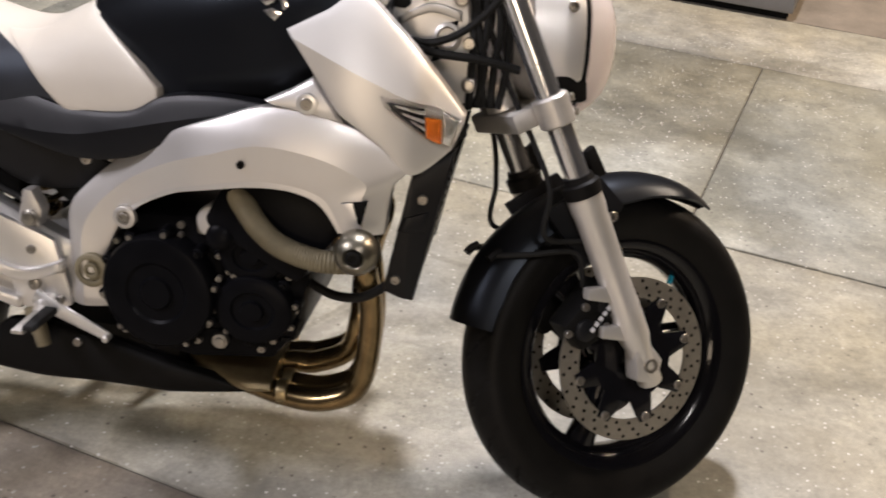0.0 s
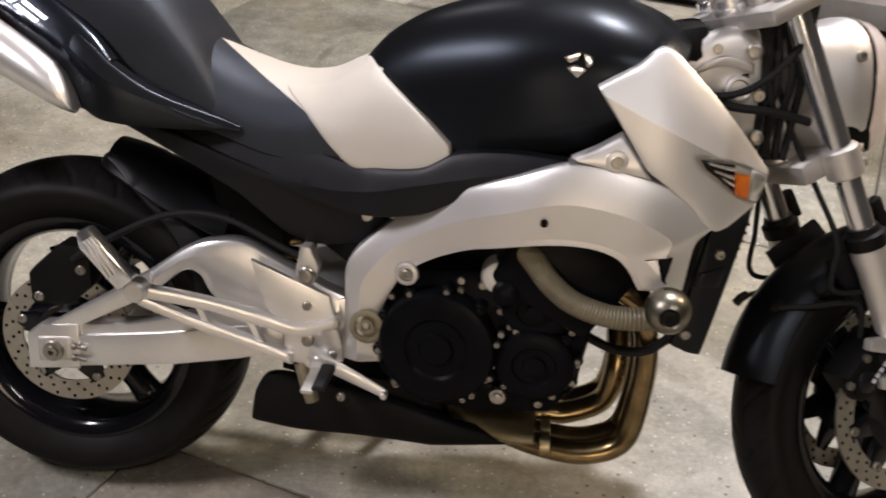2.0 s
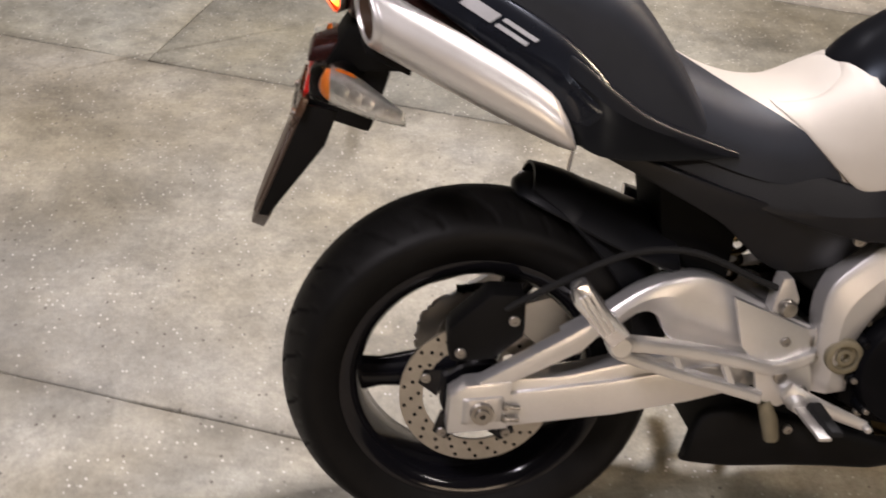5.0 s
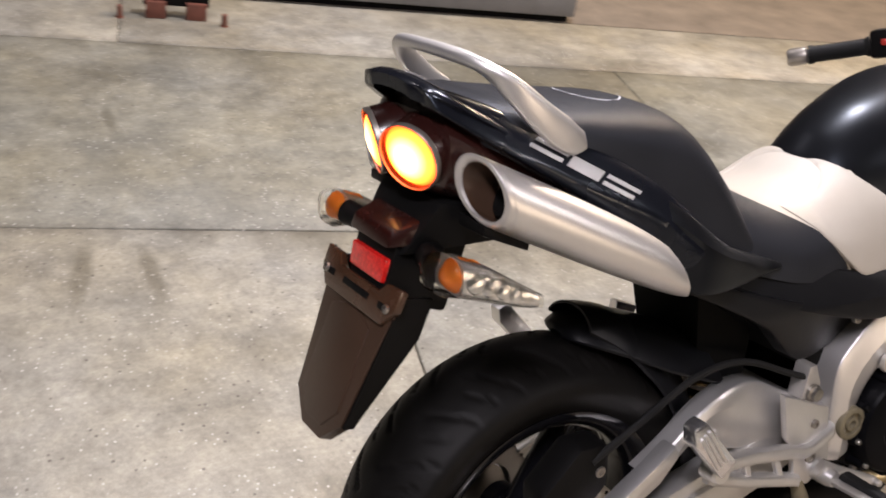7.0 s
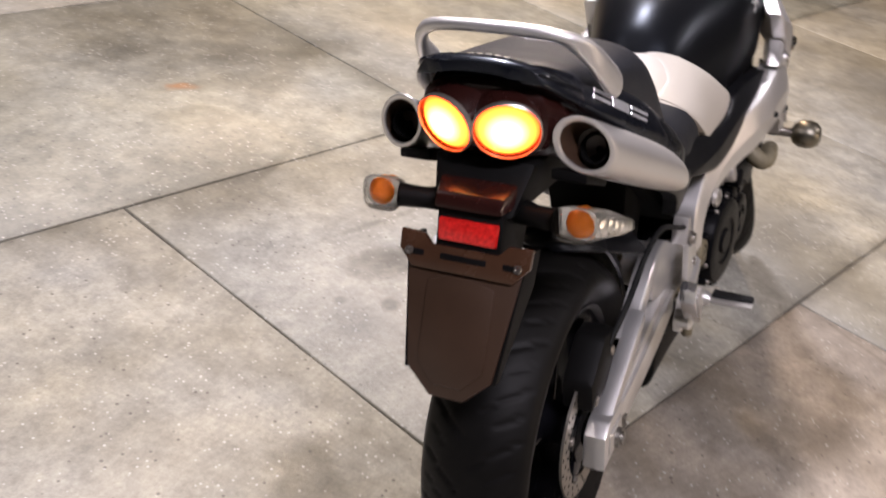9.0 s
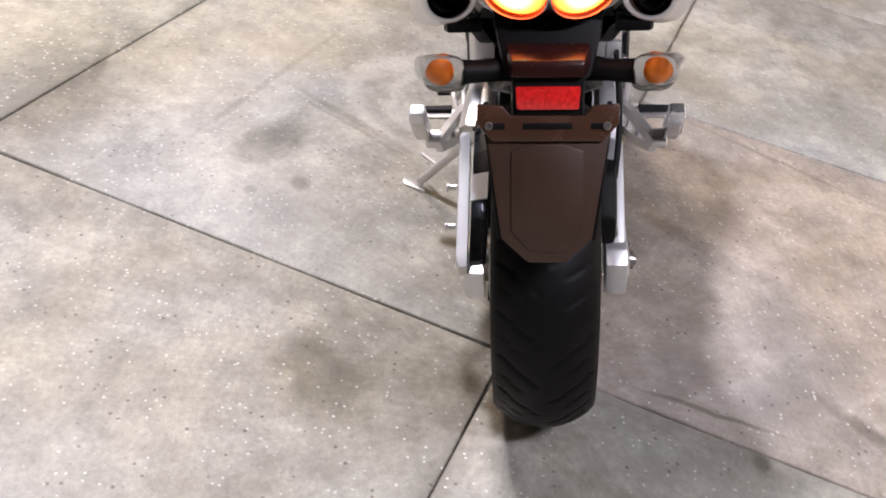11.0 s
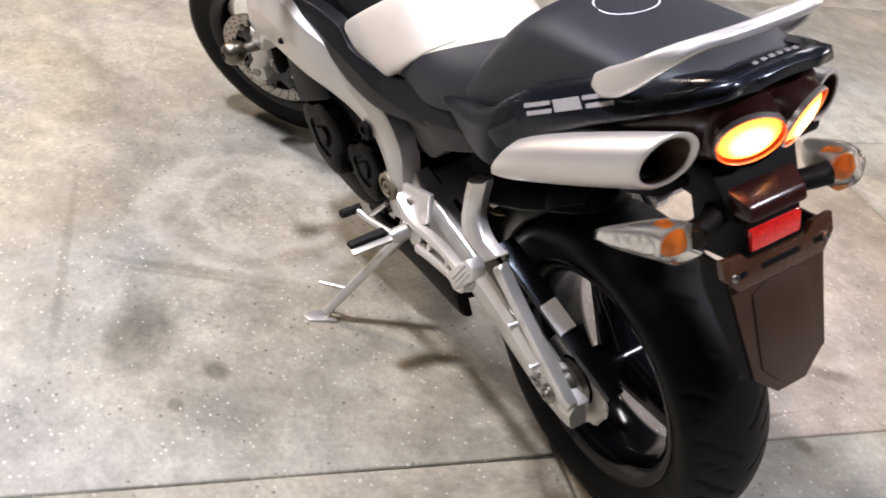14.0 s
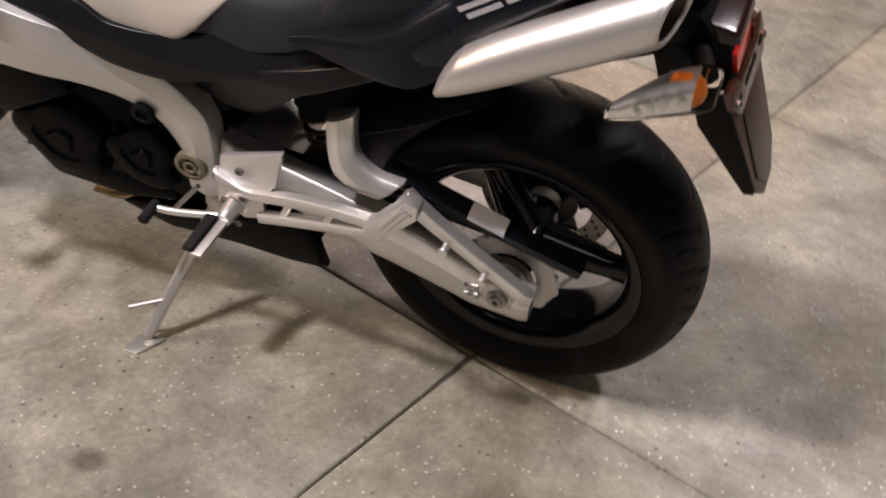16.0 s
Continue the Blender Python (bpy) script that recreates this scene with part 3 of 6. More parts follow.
def wheel(name, centre, r, half, count, turn, m=None):
    """Rim with three spokes, tyre, hub; m: the pose that steers it."""
    bead = 0.218 if r > 0.3 else 0.209
    b = half * 0.78
    rim_line = [(bead + 0.004, -b), (bead + 0.004, -b + 0.006), (bead - 0.008, -b + 0.010), (bead - 0.014, -b + 0.022), (bead - 0.026, -b * 0.35), (bead - 0.026, b * 0.35), (bead - 0.014, b - 0.022), (bead - 0.008, b - 0.010), (bead + 0.004, b - 0.006), (bead + 0.004, b),
                (bead - 0.004, b), (bead - 0.020, b - 0.010), (bead - 0.030, b - 0.024), (bead - 0.033, 0), (bead - 0.030, -b + 0.024), (bead - 0.020, -b + 0.010), (bead - 0.004, -b)]
    rim = part(name, revolve(rim_line, centre, 96), RIM, bike, "gloss black three-spoke cast wheel")
    part("tyre", revolve(tyre_profile(half, r, bead), centre, 420, wave=grooves(count, half, bead)), RUBBER, rim, "black road tyre with angled tread grooves")
    for k in range(3):
        part("spoke", spoke(centre, turn + k * 2 * math.pi / 3, 0.03, bead - 0.026, 0.040, 0.021, 0.036, 0.022), RIM, rim)
    part("hub", disc_stack(Vector(centre) + Vector((0, -half * 0.75, 0)), (0, 1, 0), [(0, 0.030), (0.004, 0.036), (half * 0.4, 0.040), (half * 1.1, 0.040), (half * 1.5 - 0.004, 0.036), (half * 1.5, 0.030)], 32), RIM, rim)
    return rim


def xz(p):
    return (p.x, p.z)


def steer_all(root, m):
    for ob in (root, *root.children_recursive):
        ob.data.transform(m)


RC = (0, 0, 0.316)
rear_wheel = wheel("rear_wheel", RC, 0.316, 0.092, 22, radians(186))
brake_disc(rear_wheel, RC, -0.098, 0.126, 0.088, 22, 5, "rear_brake_disc", "drilled steel rear brake disc")
bm = revolve([(0.086, -0.004), (0.090, 0), (0.086, 0.004), (0.05, 0.004), (0.05, -0.004)], (0, 0.098, 0.316), 88, wave=lambda a, h, r: 0.004 * (math.sin(a * 44) > 0) if r > 0.08 else 0)
part("sprocket", bm, FORGED, rear_wheel, "dusty steel chain sprocket")
part("axle_spacer", disc_stack((0, 0.105, 0.316), (0, 1, 0), [(0, 0.045), (0.012, 0.042), (0.014, 0.03), (0.035, 0.026)], 24), BOLT, rear_wheel)
bolt(rear_wheel, (-0.16, 0.02, 0.19), (0.4, 0.6, 0.3), 0.006, "valve")

# steering geometry
TILT, DELTA = radians(25.5), radians(31)
HEAD = Vector((1.449, 0, 0.287))
UPA, FWD = Vector((-math.sin(TILT), 0, math.cos(TILT))), Vector((math.cos(TILT), 0, math.sin(TILT)))
STEER = Matrix.Translation(HEAD) @ Matrix.Rotation(DELTA, 4, UPA) @ Matrix.Translation(-HEAD)


def fork_at(up, ahead, y=0.0):
    """A place on the steered front before it is turned: along the steering axis, ahead of it, to the left."""
    return HEAD + UPA * up + FWD * ahead + Vector((0, y, 0))


FC = fork_at(0, 0.036)
front_wheel = wheel("front_wheel", FC, 0.300, 0.058, 20, radians(250))
brake_disc(front_wheel, FC, -0.066, 0.149, 0.111, 28, 8, "brake_disc", "drilled steel front brake disc")
brake_disc(front_wheel, FC, 0.066, 0.149, 0.111, 28, 8, "brake_disc", "drilled steel front brake disc")
a = radians(52)
v = FC + Vector((math.cos(a) * 0.188, -0.01, math.sin(a) * 0.188))
part("valve_cap", disc_stack(v, (-math.cos(a), -0.5, -math.sin(a)), [(0, 0.004), (0.012, 0.004), (0.012, 0.0052), (0.026, 0.0052), (0.028, 0.003)], 10), BLUECAP, front_wheel, "small blue valve cap")
steer_all(front_wheel, STEER)

fork = part("lower_yoke", side_block([xz(HEAD + UPA * 0.463 + FWD * f) for f in (-0.03, 0.070)] + [xz(HEAD + UPA * 0.498 + FWD * f) for f in (0.070, -0.03)], -0.085, 0.085, 0.008), FORGED, bike, "cast alloy fork yoke")
for s in MIRROR:
    y = 0.103 * s
    bm = disc_stack(fork_at(-0.040, 0.036, y), UPA, [(0, 0.019), (0.004, 0.022), (0.075, 0.023), (0.095, 0.028), (0.165, 0.0285), (0.170, 0.0275), (0.33, 0.029), (0.345, 0.031), (0.372, 0.031)], 28)
    leg = part("fork_leg", bm, FORK, fork, "silver painted lower fork leg")
    part("fork_tube", disc_stack(fork_at(0.32, 0.036, y), UPA, [(0, 0.0215), (0.46, 0.0215), (0.462, 0.018)], 28), CHROME, fork, "chromed fork tube")
    part("dust_seal", disc_stack(fork_at(0.328, 0.036, y), UPA, [(0, 0.033), (0.022, 0.034), (0.026, 0.028), (0.036, 0.026)], 24), DARK, fork)
    part("axle_clamp", side_block([xz(FC + Vector((dx, 0, dz))) for dx, dz in ((-0.024, -0.028), (0.018, -0.034), (0.026, 0.010), (-0.010, 0.050), (-0.032, 0.040))], y - 0.020, y + 0.020, 0.006), FORK, fork)
    bm = disc_stack(FC + Vector((0, y + s * 0.018, 0)), (0, s, 0), [(0, 0.013), (0.006, 0.013), (0.006, 0.008), (-0.01, 0.007)], 18)
    part("axle_end", bm, BOLT, fork)
    bm = disc_stack(fork_at(0.455, 0.036, y), UPA, [(0, 0.028), (0.003, 0.031), (0.048, 0.031), (0.051, 0.028)], 24)
    part("yoke_clamp", bm, FORGED, fork)
    bolt(fork, fork_at(0.466, 0.068, y + s * 0.012), (0.7, s * 0.7, 0.2), 0.007)
    bolt(fork, fork_at(0.491, 0.068, y + s * 0.012), (0.7, s * 0.7, 0.2), 0.007)
    # caliper and its bracket behind each leg
    c = FC + Vector((-0.108, s * 0.068, 0.090))
    e, g = Vector((0.62, 0, 0.78)), Vector((-0.78, 0, 0.62))
    q = [(-0.062, -0.026), (-0.030, -0.040), (0.040, -0.040), (0.066, -0.018), (0.058, 0.026), (-0.050, 0.030)]
    bm = block([c + e * u + g * w + Vector((0, -0.034, 0)) for u, w in q], [c + e * u + g * w + Vector((0, 0.034, 0)) for u, w in q], 0.009)
    cal = part("brake_caliper", bm, DARK, fork, "black four-piston brake caliper")
    for u, w in ((-0.03, -0.005), (0.03, -0.008)):
        part("piston_cap", disc_stack(c + e * u + g * w + Vector((0, s * 0.030, 0)), (0, s, 0), [(0, 0.019), (0.008, 0.019), (0.010, 0.016)], 20), PLASTIC, cal)
    for u, w in ((-0.055, 0.018), (0.055, 0.012), (0.0, -0.034), (0.0, 0.022)):
        bolt(cal, c + e * u + g * w + Vector((0, s * 0.035, 0)), (0, s, 0), 0.007)
    for k in range(5):
        o = c + e * (-0.026 + 0.012 * k) + g * -0.016 + Vector((0, s * 0.0412, 0))
        part("marking", block([o + e * u + g * w for u, w in ((0, 0), (0.008, 0), (0.008, 0.008), (0, 0.008))], [o + e * u + g * w + Vector((0, s * 0.0006, 0)) for u, w in ((0, 0), (0.008, 0), (0.008, 0.008), (0, 0.008))], 0), LABEL, cal)
    for dz in (0.060, 0.135):
        o = fork_at(dz, 0.036, y)
        q = [o + Vector((0, 0, -0.014)), o + Vector((-0.070, 0, -0.004)), o + Vector((-0.070, 0, 0.016)), o + Vector((0, 0, 0.020))]
        part("caliper_bracket", block([p + Vector((0, -0.012, 0)) for p in q], [p + Vector((0, 0.008, 0)) for p in q], 0.004), FORK, fork)
    # hose from caliper up past the fender
    path = [c + Vector((0.03, 0, 0.045)), c + Vector((0.02, s * 0.015, 0.12)), fork_at(0.29, -0.055, s * 0.100), fork_at(0.36, -0.020, s * 0.102), fork_at(0.44, -0.005, s * 0.075), fork_at(0.56, 0.0, s * 0.05), fork_at(0.72, 0.01, s * 0.05)]
    part("brake_hose", tube(path, 0.0048, 8, 60), GRIP, fork)
    clip = FC + Vector((math.cos(radians(146)) * 0.334, s * 0.045, math.sin(radians(146)) * 0.334))
    part("brake_hose", tube([c + Vector((-0.01, s * 0.010, 0.045)), c + Vector((-0.035, s * 0.022, 0.105)), clip + Vector((0.055, s * 0.03, 0.005)), clip], 0.0048, 8, 40), GRIP, fork)
    part("hose_clip", tube([clip + Vector((-0.008, 0, -0.006)), clip + Vector((0.002, 0, 0.003)), clip + Vector((0.014, 0, 0.008))], 0.008, 8, 10), DARK, fork)
# fender
FR = 0.332


def fender_ring(angle, w, lift, drop):
    d = Vector((math.cos(angle), 0, math.sin(angle)))
    outer, inner = [], []
    for k in range(13):
        f = k / 12 * 2 - 1
        yy = w * math.sin(f * 1.25) / math.sin(1.25)
        rr = FR + lift - drop * (1 - math.cos(f * 1.25)) / (1 - math.cos(1.25))
        outer.append(FC + d * rr + Vector((0, yy, 0)))
        inner.append(FC + d * (rr - 0.004) + Vector((0, yy * 0.95, 0)))
    return outer + inner[::-1]


rings = []
for k in range(31):
    f = k / 30
    ang = radians(55 + 113 * f)
    w = 0.066 * (0.25 + 0.75 * min(1, f * 7)) if f < 0.14 else 0.066 + 0.004 * math.sin(f * 6)
    drop = ease(f, [(0, 0.006), (0.15, 0.030), (0.35, 0.048), (0.62, 0.045), (0.9, 0.052), (1, 0.045)])
    rings.append(fender_ring(ang, w, 0.004 * math.sin(f * 9), drop))
fender = part("front_fender", loft(rings), TANK, fork, "satin black front fender")
for s in MIRROR:
    bm = side_block([xz(fork_at(u, f)) for u, f in ((0.20, 0.0), (0.325, -0.03), (0.335, 0.09), (0.27, 0.115))], s * 0.070, s * 0.082, 0.004)
    part("fender_flank", bm, PLASTIC, fork)
    bolt(fork, fork_at(0.262, 0.085, s * 0.083), (0, s, 0), 0.009)
    bm = side_block([xz(fork_at(u, f)) for u, f in ((0.345, 0.060), (0.395, 0.062), (0.400, 0.080), (0.345, 0.085))], s * 0.095, s * 0.115, 0.004)
    part("cable_guide", bm, DARK, fork)
# upper yoke, handlebar, controls, headlamp
bm = side_block([xz(HEAD + UPA * 0.735 + FWD * f) for f in (-0.035, 0.068)] + [xz(HEAD + UPA * 0.763 + FWD * f) for f in (0.068, -0.035)], -0.135, 0.135, 0.009)
part("upper_yoke", bm, FORGED, fork, "cast alloy top yoke")
part("steering_stem", disc_stack(fork_at(0.50, 0), UPA, [(0, 0.030), (0.27, 0.030), (0.272, 0.022), (0.285, 0.022)], 24), ALLOY, fork)
for s in MIRROR:
    part("bar_clamp", disc_stack(fork_at(0.76, 0.020, s * 0.045), UPA, [(0, 0.017), (0.055, 0.016), (0.060, 0.020), (0.095, 0.020), (0.099, 0.016)], 18), FORGED, fork)
bar = [fork_at(0.864, -0.056, -0.36), fork_at(0.858, -0.034, -0.23), fork_at(0.850, 0.012, -0.12), fork_at(0.838, 0.020, 0), fork_at(0.850, 0.012, 0.12), fork_at(0.858, -0.034, 0.23), fork_at(0.864, -0.056, 0.36)]
part("handlebar", tube(bar, 0.011, 12, 48), ALLOY, fork, "silver alloy handlebar")
for s in MIRROR:
    e0, e1 = fork_at(0.859, -0.037, s * 0.245), fork_at(0.864, -0.056, s * 0.36)
    d = (e1 - e0).normalized()
    steps = [(0, 0.019), (0.004, 0.0205)]
    for k in range(12):
        steps += [(0.008 + k * 0.008, 0.0172), (0.012 + k * 0.008, 0.0160)]
    steps += [(0.108, 0.0190), (0.115, 0.0190)]
    part("handlebar_grip", disc_stack(e0, d, steps, 18), GRIP, fork, "ribbed black rubber grip")
    part("bar_end", disc_stack(e0 + d * 0.116, d, [(0, 0.012), (0.003, 0.018), (0.034, 0.018), (0.040, 0.014)], 18), TIP, fork, "steel bar end weight")
    c = e0 - d * 0.030
    part("switch_box", block([c + Vector((dx, s * dy, -0.026)) for dx, dy in ((-0.03, -0.03), (0.035, -0.03), (0.03, 0.028), (-0.024, 0.028))], [c + Vector((dx, s * dy, 0.030)) for dx, dy in ((-0.03, -0.03), (0.035, -0.03), (0.03, 0.028), (-0.024, 0.028))], 0.009), DARK, fork, "black handlebar switch box")
    lever = [c + Vector((0.045, s * -0.02, 0.0)), c + Vector((0.075, s * 0.04, -0.008)), c + Vector((0.070, s * 0.12, -0.016)), c + Vector((0.050, s * 0.18, -0.018))]
    part("lever", tube(lever, [0.009, 0.008, 0.006, 0.008], 10), ALLOY if s < 0 else DARK, fork)
    part("mirror_stem", tube([c + Vector((0.02, s * -0.03, 0.02)), c + Vector((0.015, s * -0.03, 0.10)), c + Vector((-0.01, s * 0.06, 0.20))], 0.006, 8), DARK, fork)
part("red_switch", box(e0 + Vector((-0.03, -0.035, 0.0)), e0 + Vector((-0.018, -0.025, 0.012)), 0.002), REDTAG, fork)
part("brake_reservoir", disc_stack(fork_at(0.86, 0.03, -0.19), (0, 0, 1), [(0, 0.020), (0.002, 0.024), (0.040, 0.024), (0.042, 0.027), (0.054, 0.027), (0.056, 0.022)], 22), PLASTIC, fork)
# headlamp: shell, rim, lens
HL = fork_at(0.578, 0.122)


def lamp_ring(f, w, h, up=0.0):
    return [HL + Vector((f, 0, 0)) + Vector((0, w * math.copysign(abs(math.cos(a)) ** 0.8, math.cos(a)), up + h * math.copysign(abs(math.sin(a)) ** 0.8, math.sin(a)) * (1.0 if math.sin(a) > 0 else 1.12))) for a in np.linspace(0, 2 * math.pi, 28, endpoint=False)]


bm = loft([lamp_ring(-0.075, 0.055, 0.070, 0.01), lamp_ring(-0.065, 0.080, 0.085, 0.01), lamp_ring(-0.02, 0.095, 0.102), lamp_ring(0.012, 0.102, 0.118), lamp_ring(0.020, 0.100, 0.118)])
part("headlamp_shell", bm, SILVER, fork, "silver painted headlamp shell")
bm = loft([lamp_ring(0.030, 0.100, 0.119), lamp_ring(0.055, 0.097, 0.115), lamp_ring(0.080, 0.086, 0.100), lamp_ring(0.100, 0.064, 0.075), lamp_ring(0.112, 0.035, 0.040), lamp_ring(0.116, 0.010, 0.012)])
part("headlamp_lens", bm, HEADLENS, fork, "clear headlamp lens")
part("headlamp_gasket", loft([lamp_ring(0.018, 0.097, 0.115), lamp_ring(0.032, 0.097, 0.115)]), DARK, fork)
part("headlamp_bowl", loft([lamp_ring(0.0325, 0.094, 0.110), lamp_ring(0.042, 0.080, 0.09), lamp_ring(0.037, 0.03, 0.03)]), MIRRORED, fork)
for s in MIRROR:
    bm = side_block([xz(HL + Vector((dx, 0, dz))) for dx, dz in ((-0.030, -0.070), (0.010, -0.112), (0.036, -0.108), (0.034, -0.060))], s * 0.065, s * 0.090, 0.008)
    part("headlamp_cheek", bm, DARK, fork)
    bolt(fork, HL + Vector((-0.005, s * 0.099, 0.045)), (0.1, s, 0.2), 0.009)
part("instrument_cluster", block([fork_at(0.79, 0.06, y) for y in (-0.08, 0.08)] + [fork_at(0.77, 0.15, y) for y in (0.07, -0.07)], [fork_at(0.84, 0.05, y) for y in (-0.075, 0.075)] + [fork_at(0.83, 0.14, y) for y in (0.06, -0.06)], 0.010), DARK, fork, "black instrument cluster")
steer_all(fork, STEER)

# steering head casting and cables
for s in MIRROR:
    cheek = ribbon([(0.985, 0.890), (1.045, 0.925), (1.09, 0.940), (1.125, 0.930)], [(0.985, 0.760), (1.05, 0.740), (1.10, 0.735), (1.155, 0.740)], lambda x, z: 0.062 - 0.12 * max(0, x - 1.05), 0.03, s, 24, 10, 0.010, 0.004)
    head = part("steering_head", cheek, SILVER, bike, "silver cast steering head of the frame")
    # Recess laid on as a raised plate, black for the shade of a hollow.
    part("casting_recess", side_block([(1.075, 0.800), (1.110, 0.815), (1.115, 0.870), (1.085, 0.860)], s * 0.045, s * 0.0635, 0.003), GAP_BLACK, head)
    bolt(head, (1.135, s * 0.058, 0.835), (0, s, 0), 0.010)
    bolt(head, (1.060, s * 0.064, 0.905), (0, s, 0), 0.008)
    for x, z, r in ((1.118, 0.905, 0.013), (1.140, 0.770, 0.012), (1.040, 0.800, 0.010), (1.095, 0.760, 0.008)):
        bolt(head, (x, s * 0.062, z), (0, s, 0.1), r)
    part("casting_rib", ribbon([(1.020, 0.870), (1.070, 0.895), (1.120, 0.885)], [(1.022, 0.858), (1.072, 0.880), (1.122, 0.868)], lambda x, z: 0.074 - 0.12 * max(0, x - 1.05), 0.02, s, 16, 6, 0.004), FORGED, head)
    part("casting_boss", disc_stack((1.100, s * 0.050, 0.842), (0, s, 0.1), [(0, 0.024), (0.024, 0.022), (0.026, 0.017), (0.020, 0.014), (0.020, 0.002)], 22), FORGED, head)
    for k in range(5):
        x = 1.142 + 0.012 * k
        part("cable", tube([(x, s * 0.050, 0.735), (x + 0.010 * math.sin(k * 2.1), s * (0.056 - 0.004 * k), 0.800), (x - 0.008 * math.sin(k * 1.3), s * 0.052, 0.870), (x - 0.016, s * 0.045, 0.960)], 0.0065, 8, 24), GRIP, head)
    part("coolant_hose", tube([(1.010, s * 0.105, 0.800), (1.060, s * 0.112, 0.790), (1.110, s * 0.108, 0.760), (1.135, s * 0.100, 0.700)], 0.0135, 12, 24), GRIP, head, "thick black coolant hose")
    part("hose_clamp", disc_stack((1.118, s * 0.106, 0.748), (0.4, 0, -0.9), [(-0.005, 0.0150), (0.005, 0.0150)], 18), BOLT, head)
    part("cable", tube([(0.99, s * 0.075, 0.870), (1.06, s * 0.085, 0.835), (1.13, s * 0.085, 0.860), (1.19, s * 0.07, 0.93), (1.20, s * 0.06, 1.0)], 0.006, 8, 40), GRIP, head)
    part("cable", tube([(1.00, s * 0.085, 0.845), (1.08, s * 0.090, 0.822), (1.16, s * 0.080, 0.815), (1.22, s * 0.06, 0.80)], 0.007, 8, 40), GRIP, head)
part("wiring_cover", block([(0.985, -0.075, 0.885), (1.055, -0.065, 0.875), (1.055, 0.065, 0.875), (0.985, 0.075, 0.885)], [(0.990, -0.060, 0.930), (1.045, -0.052, 0.942), (1.045, 0.052, 0.942), (0.990, 0.060, 0.930)], 0.016), DARK, bike, "black wiring cover ahead of the tank")

# frame spars
def spar_y(x, z):
    return glide(x, [(0.50, 0.158), (0.58, 0.160), (0.65, 0.174), (0.74, 0.203), (0.84, 0.216), (0.95, 0.214), (1.07, 0.195)]) - 0.12 * max(0, z - 0.70)


frame_top = [(0.503, 0.358), (0.506, 0.45), (0.507, 0.53), (0.541, 0.577), (0.607, 0.634), (0.696, 0.686), (0.774, 0.715), (0.868, 0.742), (0.985, 0.722), (1.068, 0.678), (1.045, 0.640), (1.036, 0.565)]
frame_low = [(0.571, 0.358), (0.567, 0.42), (0.572, 0.46), (0.600, 0.517), (0.636, 0.553), (0.70, 0.590), (0.75, 0.606), (0.828, 0.624), (0.885, 0.627), (0.925, 0.617), (0.948, 0.598), (0.968, 0.565)]
for s in MIRROR:
    spar = part("frame_spar", ribbon(frame_top, frame_low, spar_y, 0.045, s, 66, 14, 0.0035, 0.0, False, [(p[0] * 0.56 + q[0] * 0.44, p[1] * 0.56 + q[1] * 0.44) for p, q in zip(frame_top, frame_low)], 0.012), SILVER, bike, "silver painted aluminium frame spar", 17)
    lip = [(p[0] * 0.16 + q[0] * 0.84, p[1] * 0.16 + q[1] * 0.84) for p, q in zip(frame_top[3:], frame_low[3:])]
    part("arch_lip", ribbon(lip, frame_low[3:], lambda x, z: spar_y(x, z) + 0.0012, 0.02, s, 50, 5, 0.0008, 0.0, False), SILVER, spar, "", 17)
    # Left ones have no bolt: dull black gives the shade of open holes.
    for (x, z), r in (((0.612, 0.532), 0.016), ((0.822, 0.661), 0.0048)):
        part("bolt_collar", disc_stack((x, s * (spar_y(x, z) + 0.004), z), (0, s, 0), [(0, r * 1.25), (0.008, r * 1.2), (0.0095, r * 1.05), (0.0095, r * 0.75), (0.004, r * 0.7), (0.004, r * 0.1)], 22), FORGED if r > 0.01 and s < 0 else DARK, spar)
        if r > 0.01 and s < 0:
            bolt(spar, (x, s * (spar_y(x, z) + 0.011), z), (0, s, 0), r * 0.55)
    y = spar_y(0.548, 0.427)
    pv = disc_stack((0.548, s * (y + 0.004), 0.427), (0, s, 0), [(0, 0.031), (0.010, 0.030), (0.012, 0.027), (0.012, 0.021), (0.005, 0.020), (0.005, 0.014), (0.012, 0.013), (0.012, 0.008), (0.002, 0.007), (0.002, 0.001)], 28)
    part("pivot_nut", pv, HOSE, spar, "dusty swingarm pivot nut")
    # Vent is a solid black triangle, its inner shade given as colour.
    q = [(0.972, 0.617), (1.012, 0.624), (1.005, 0.586)]
    part("vent", side_block(q, s * (spar_y(0.99, 0.61) - 0.008), s * (spar_y(0.99, 0.61) + 0.013), 0.001), GAP_BLACK, spar)
    part("vent_cheek", side_block([(0.972, 0.6165), (0.990, 0.6200), (0.9995, 0.588), (1.004, 0.585)], s * (spar_y(0.99, 0.61) - 0.008), s * (spar_y(0.99, 0.61) + 0.0145), 0.001), SILVER, spar)
    # bolted lug between spar and shroud
    lug = part("shroud_lug", ribbon([(0.852, 0.750), (0.888, 0.768), (0.921, 0.789)], [(0.860, 0.746), (0.915, 0.738), (0.968, 0.728)], lambda x, z: 0.214 - 0.25 * max(0, z - 0.75), 0.03, s, 20, 8, 0.005, 0, True), SILVER, bike, "silver frame lug with one bolt")
    part("bolt_collar", disc_stack((0.915, s * 0.212, 0.752), (0, s, 0), [(0, 0.016), (0.004, 0.015), (0.005, 0.012)], 20), ALLOY, lug)
    bolt(lug, (0.915, s * 0.217, 0.752), (0, s, 0), 0.009)
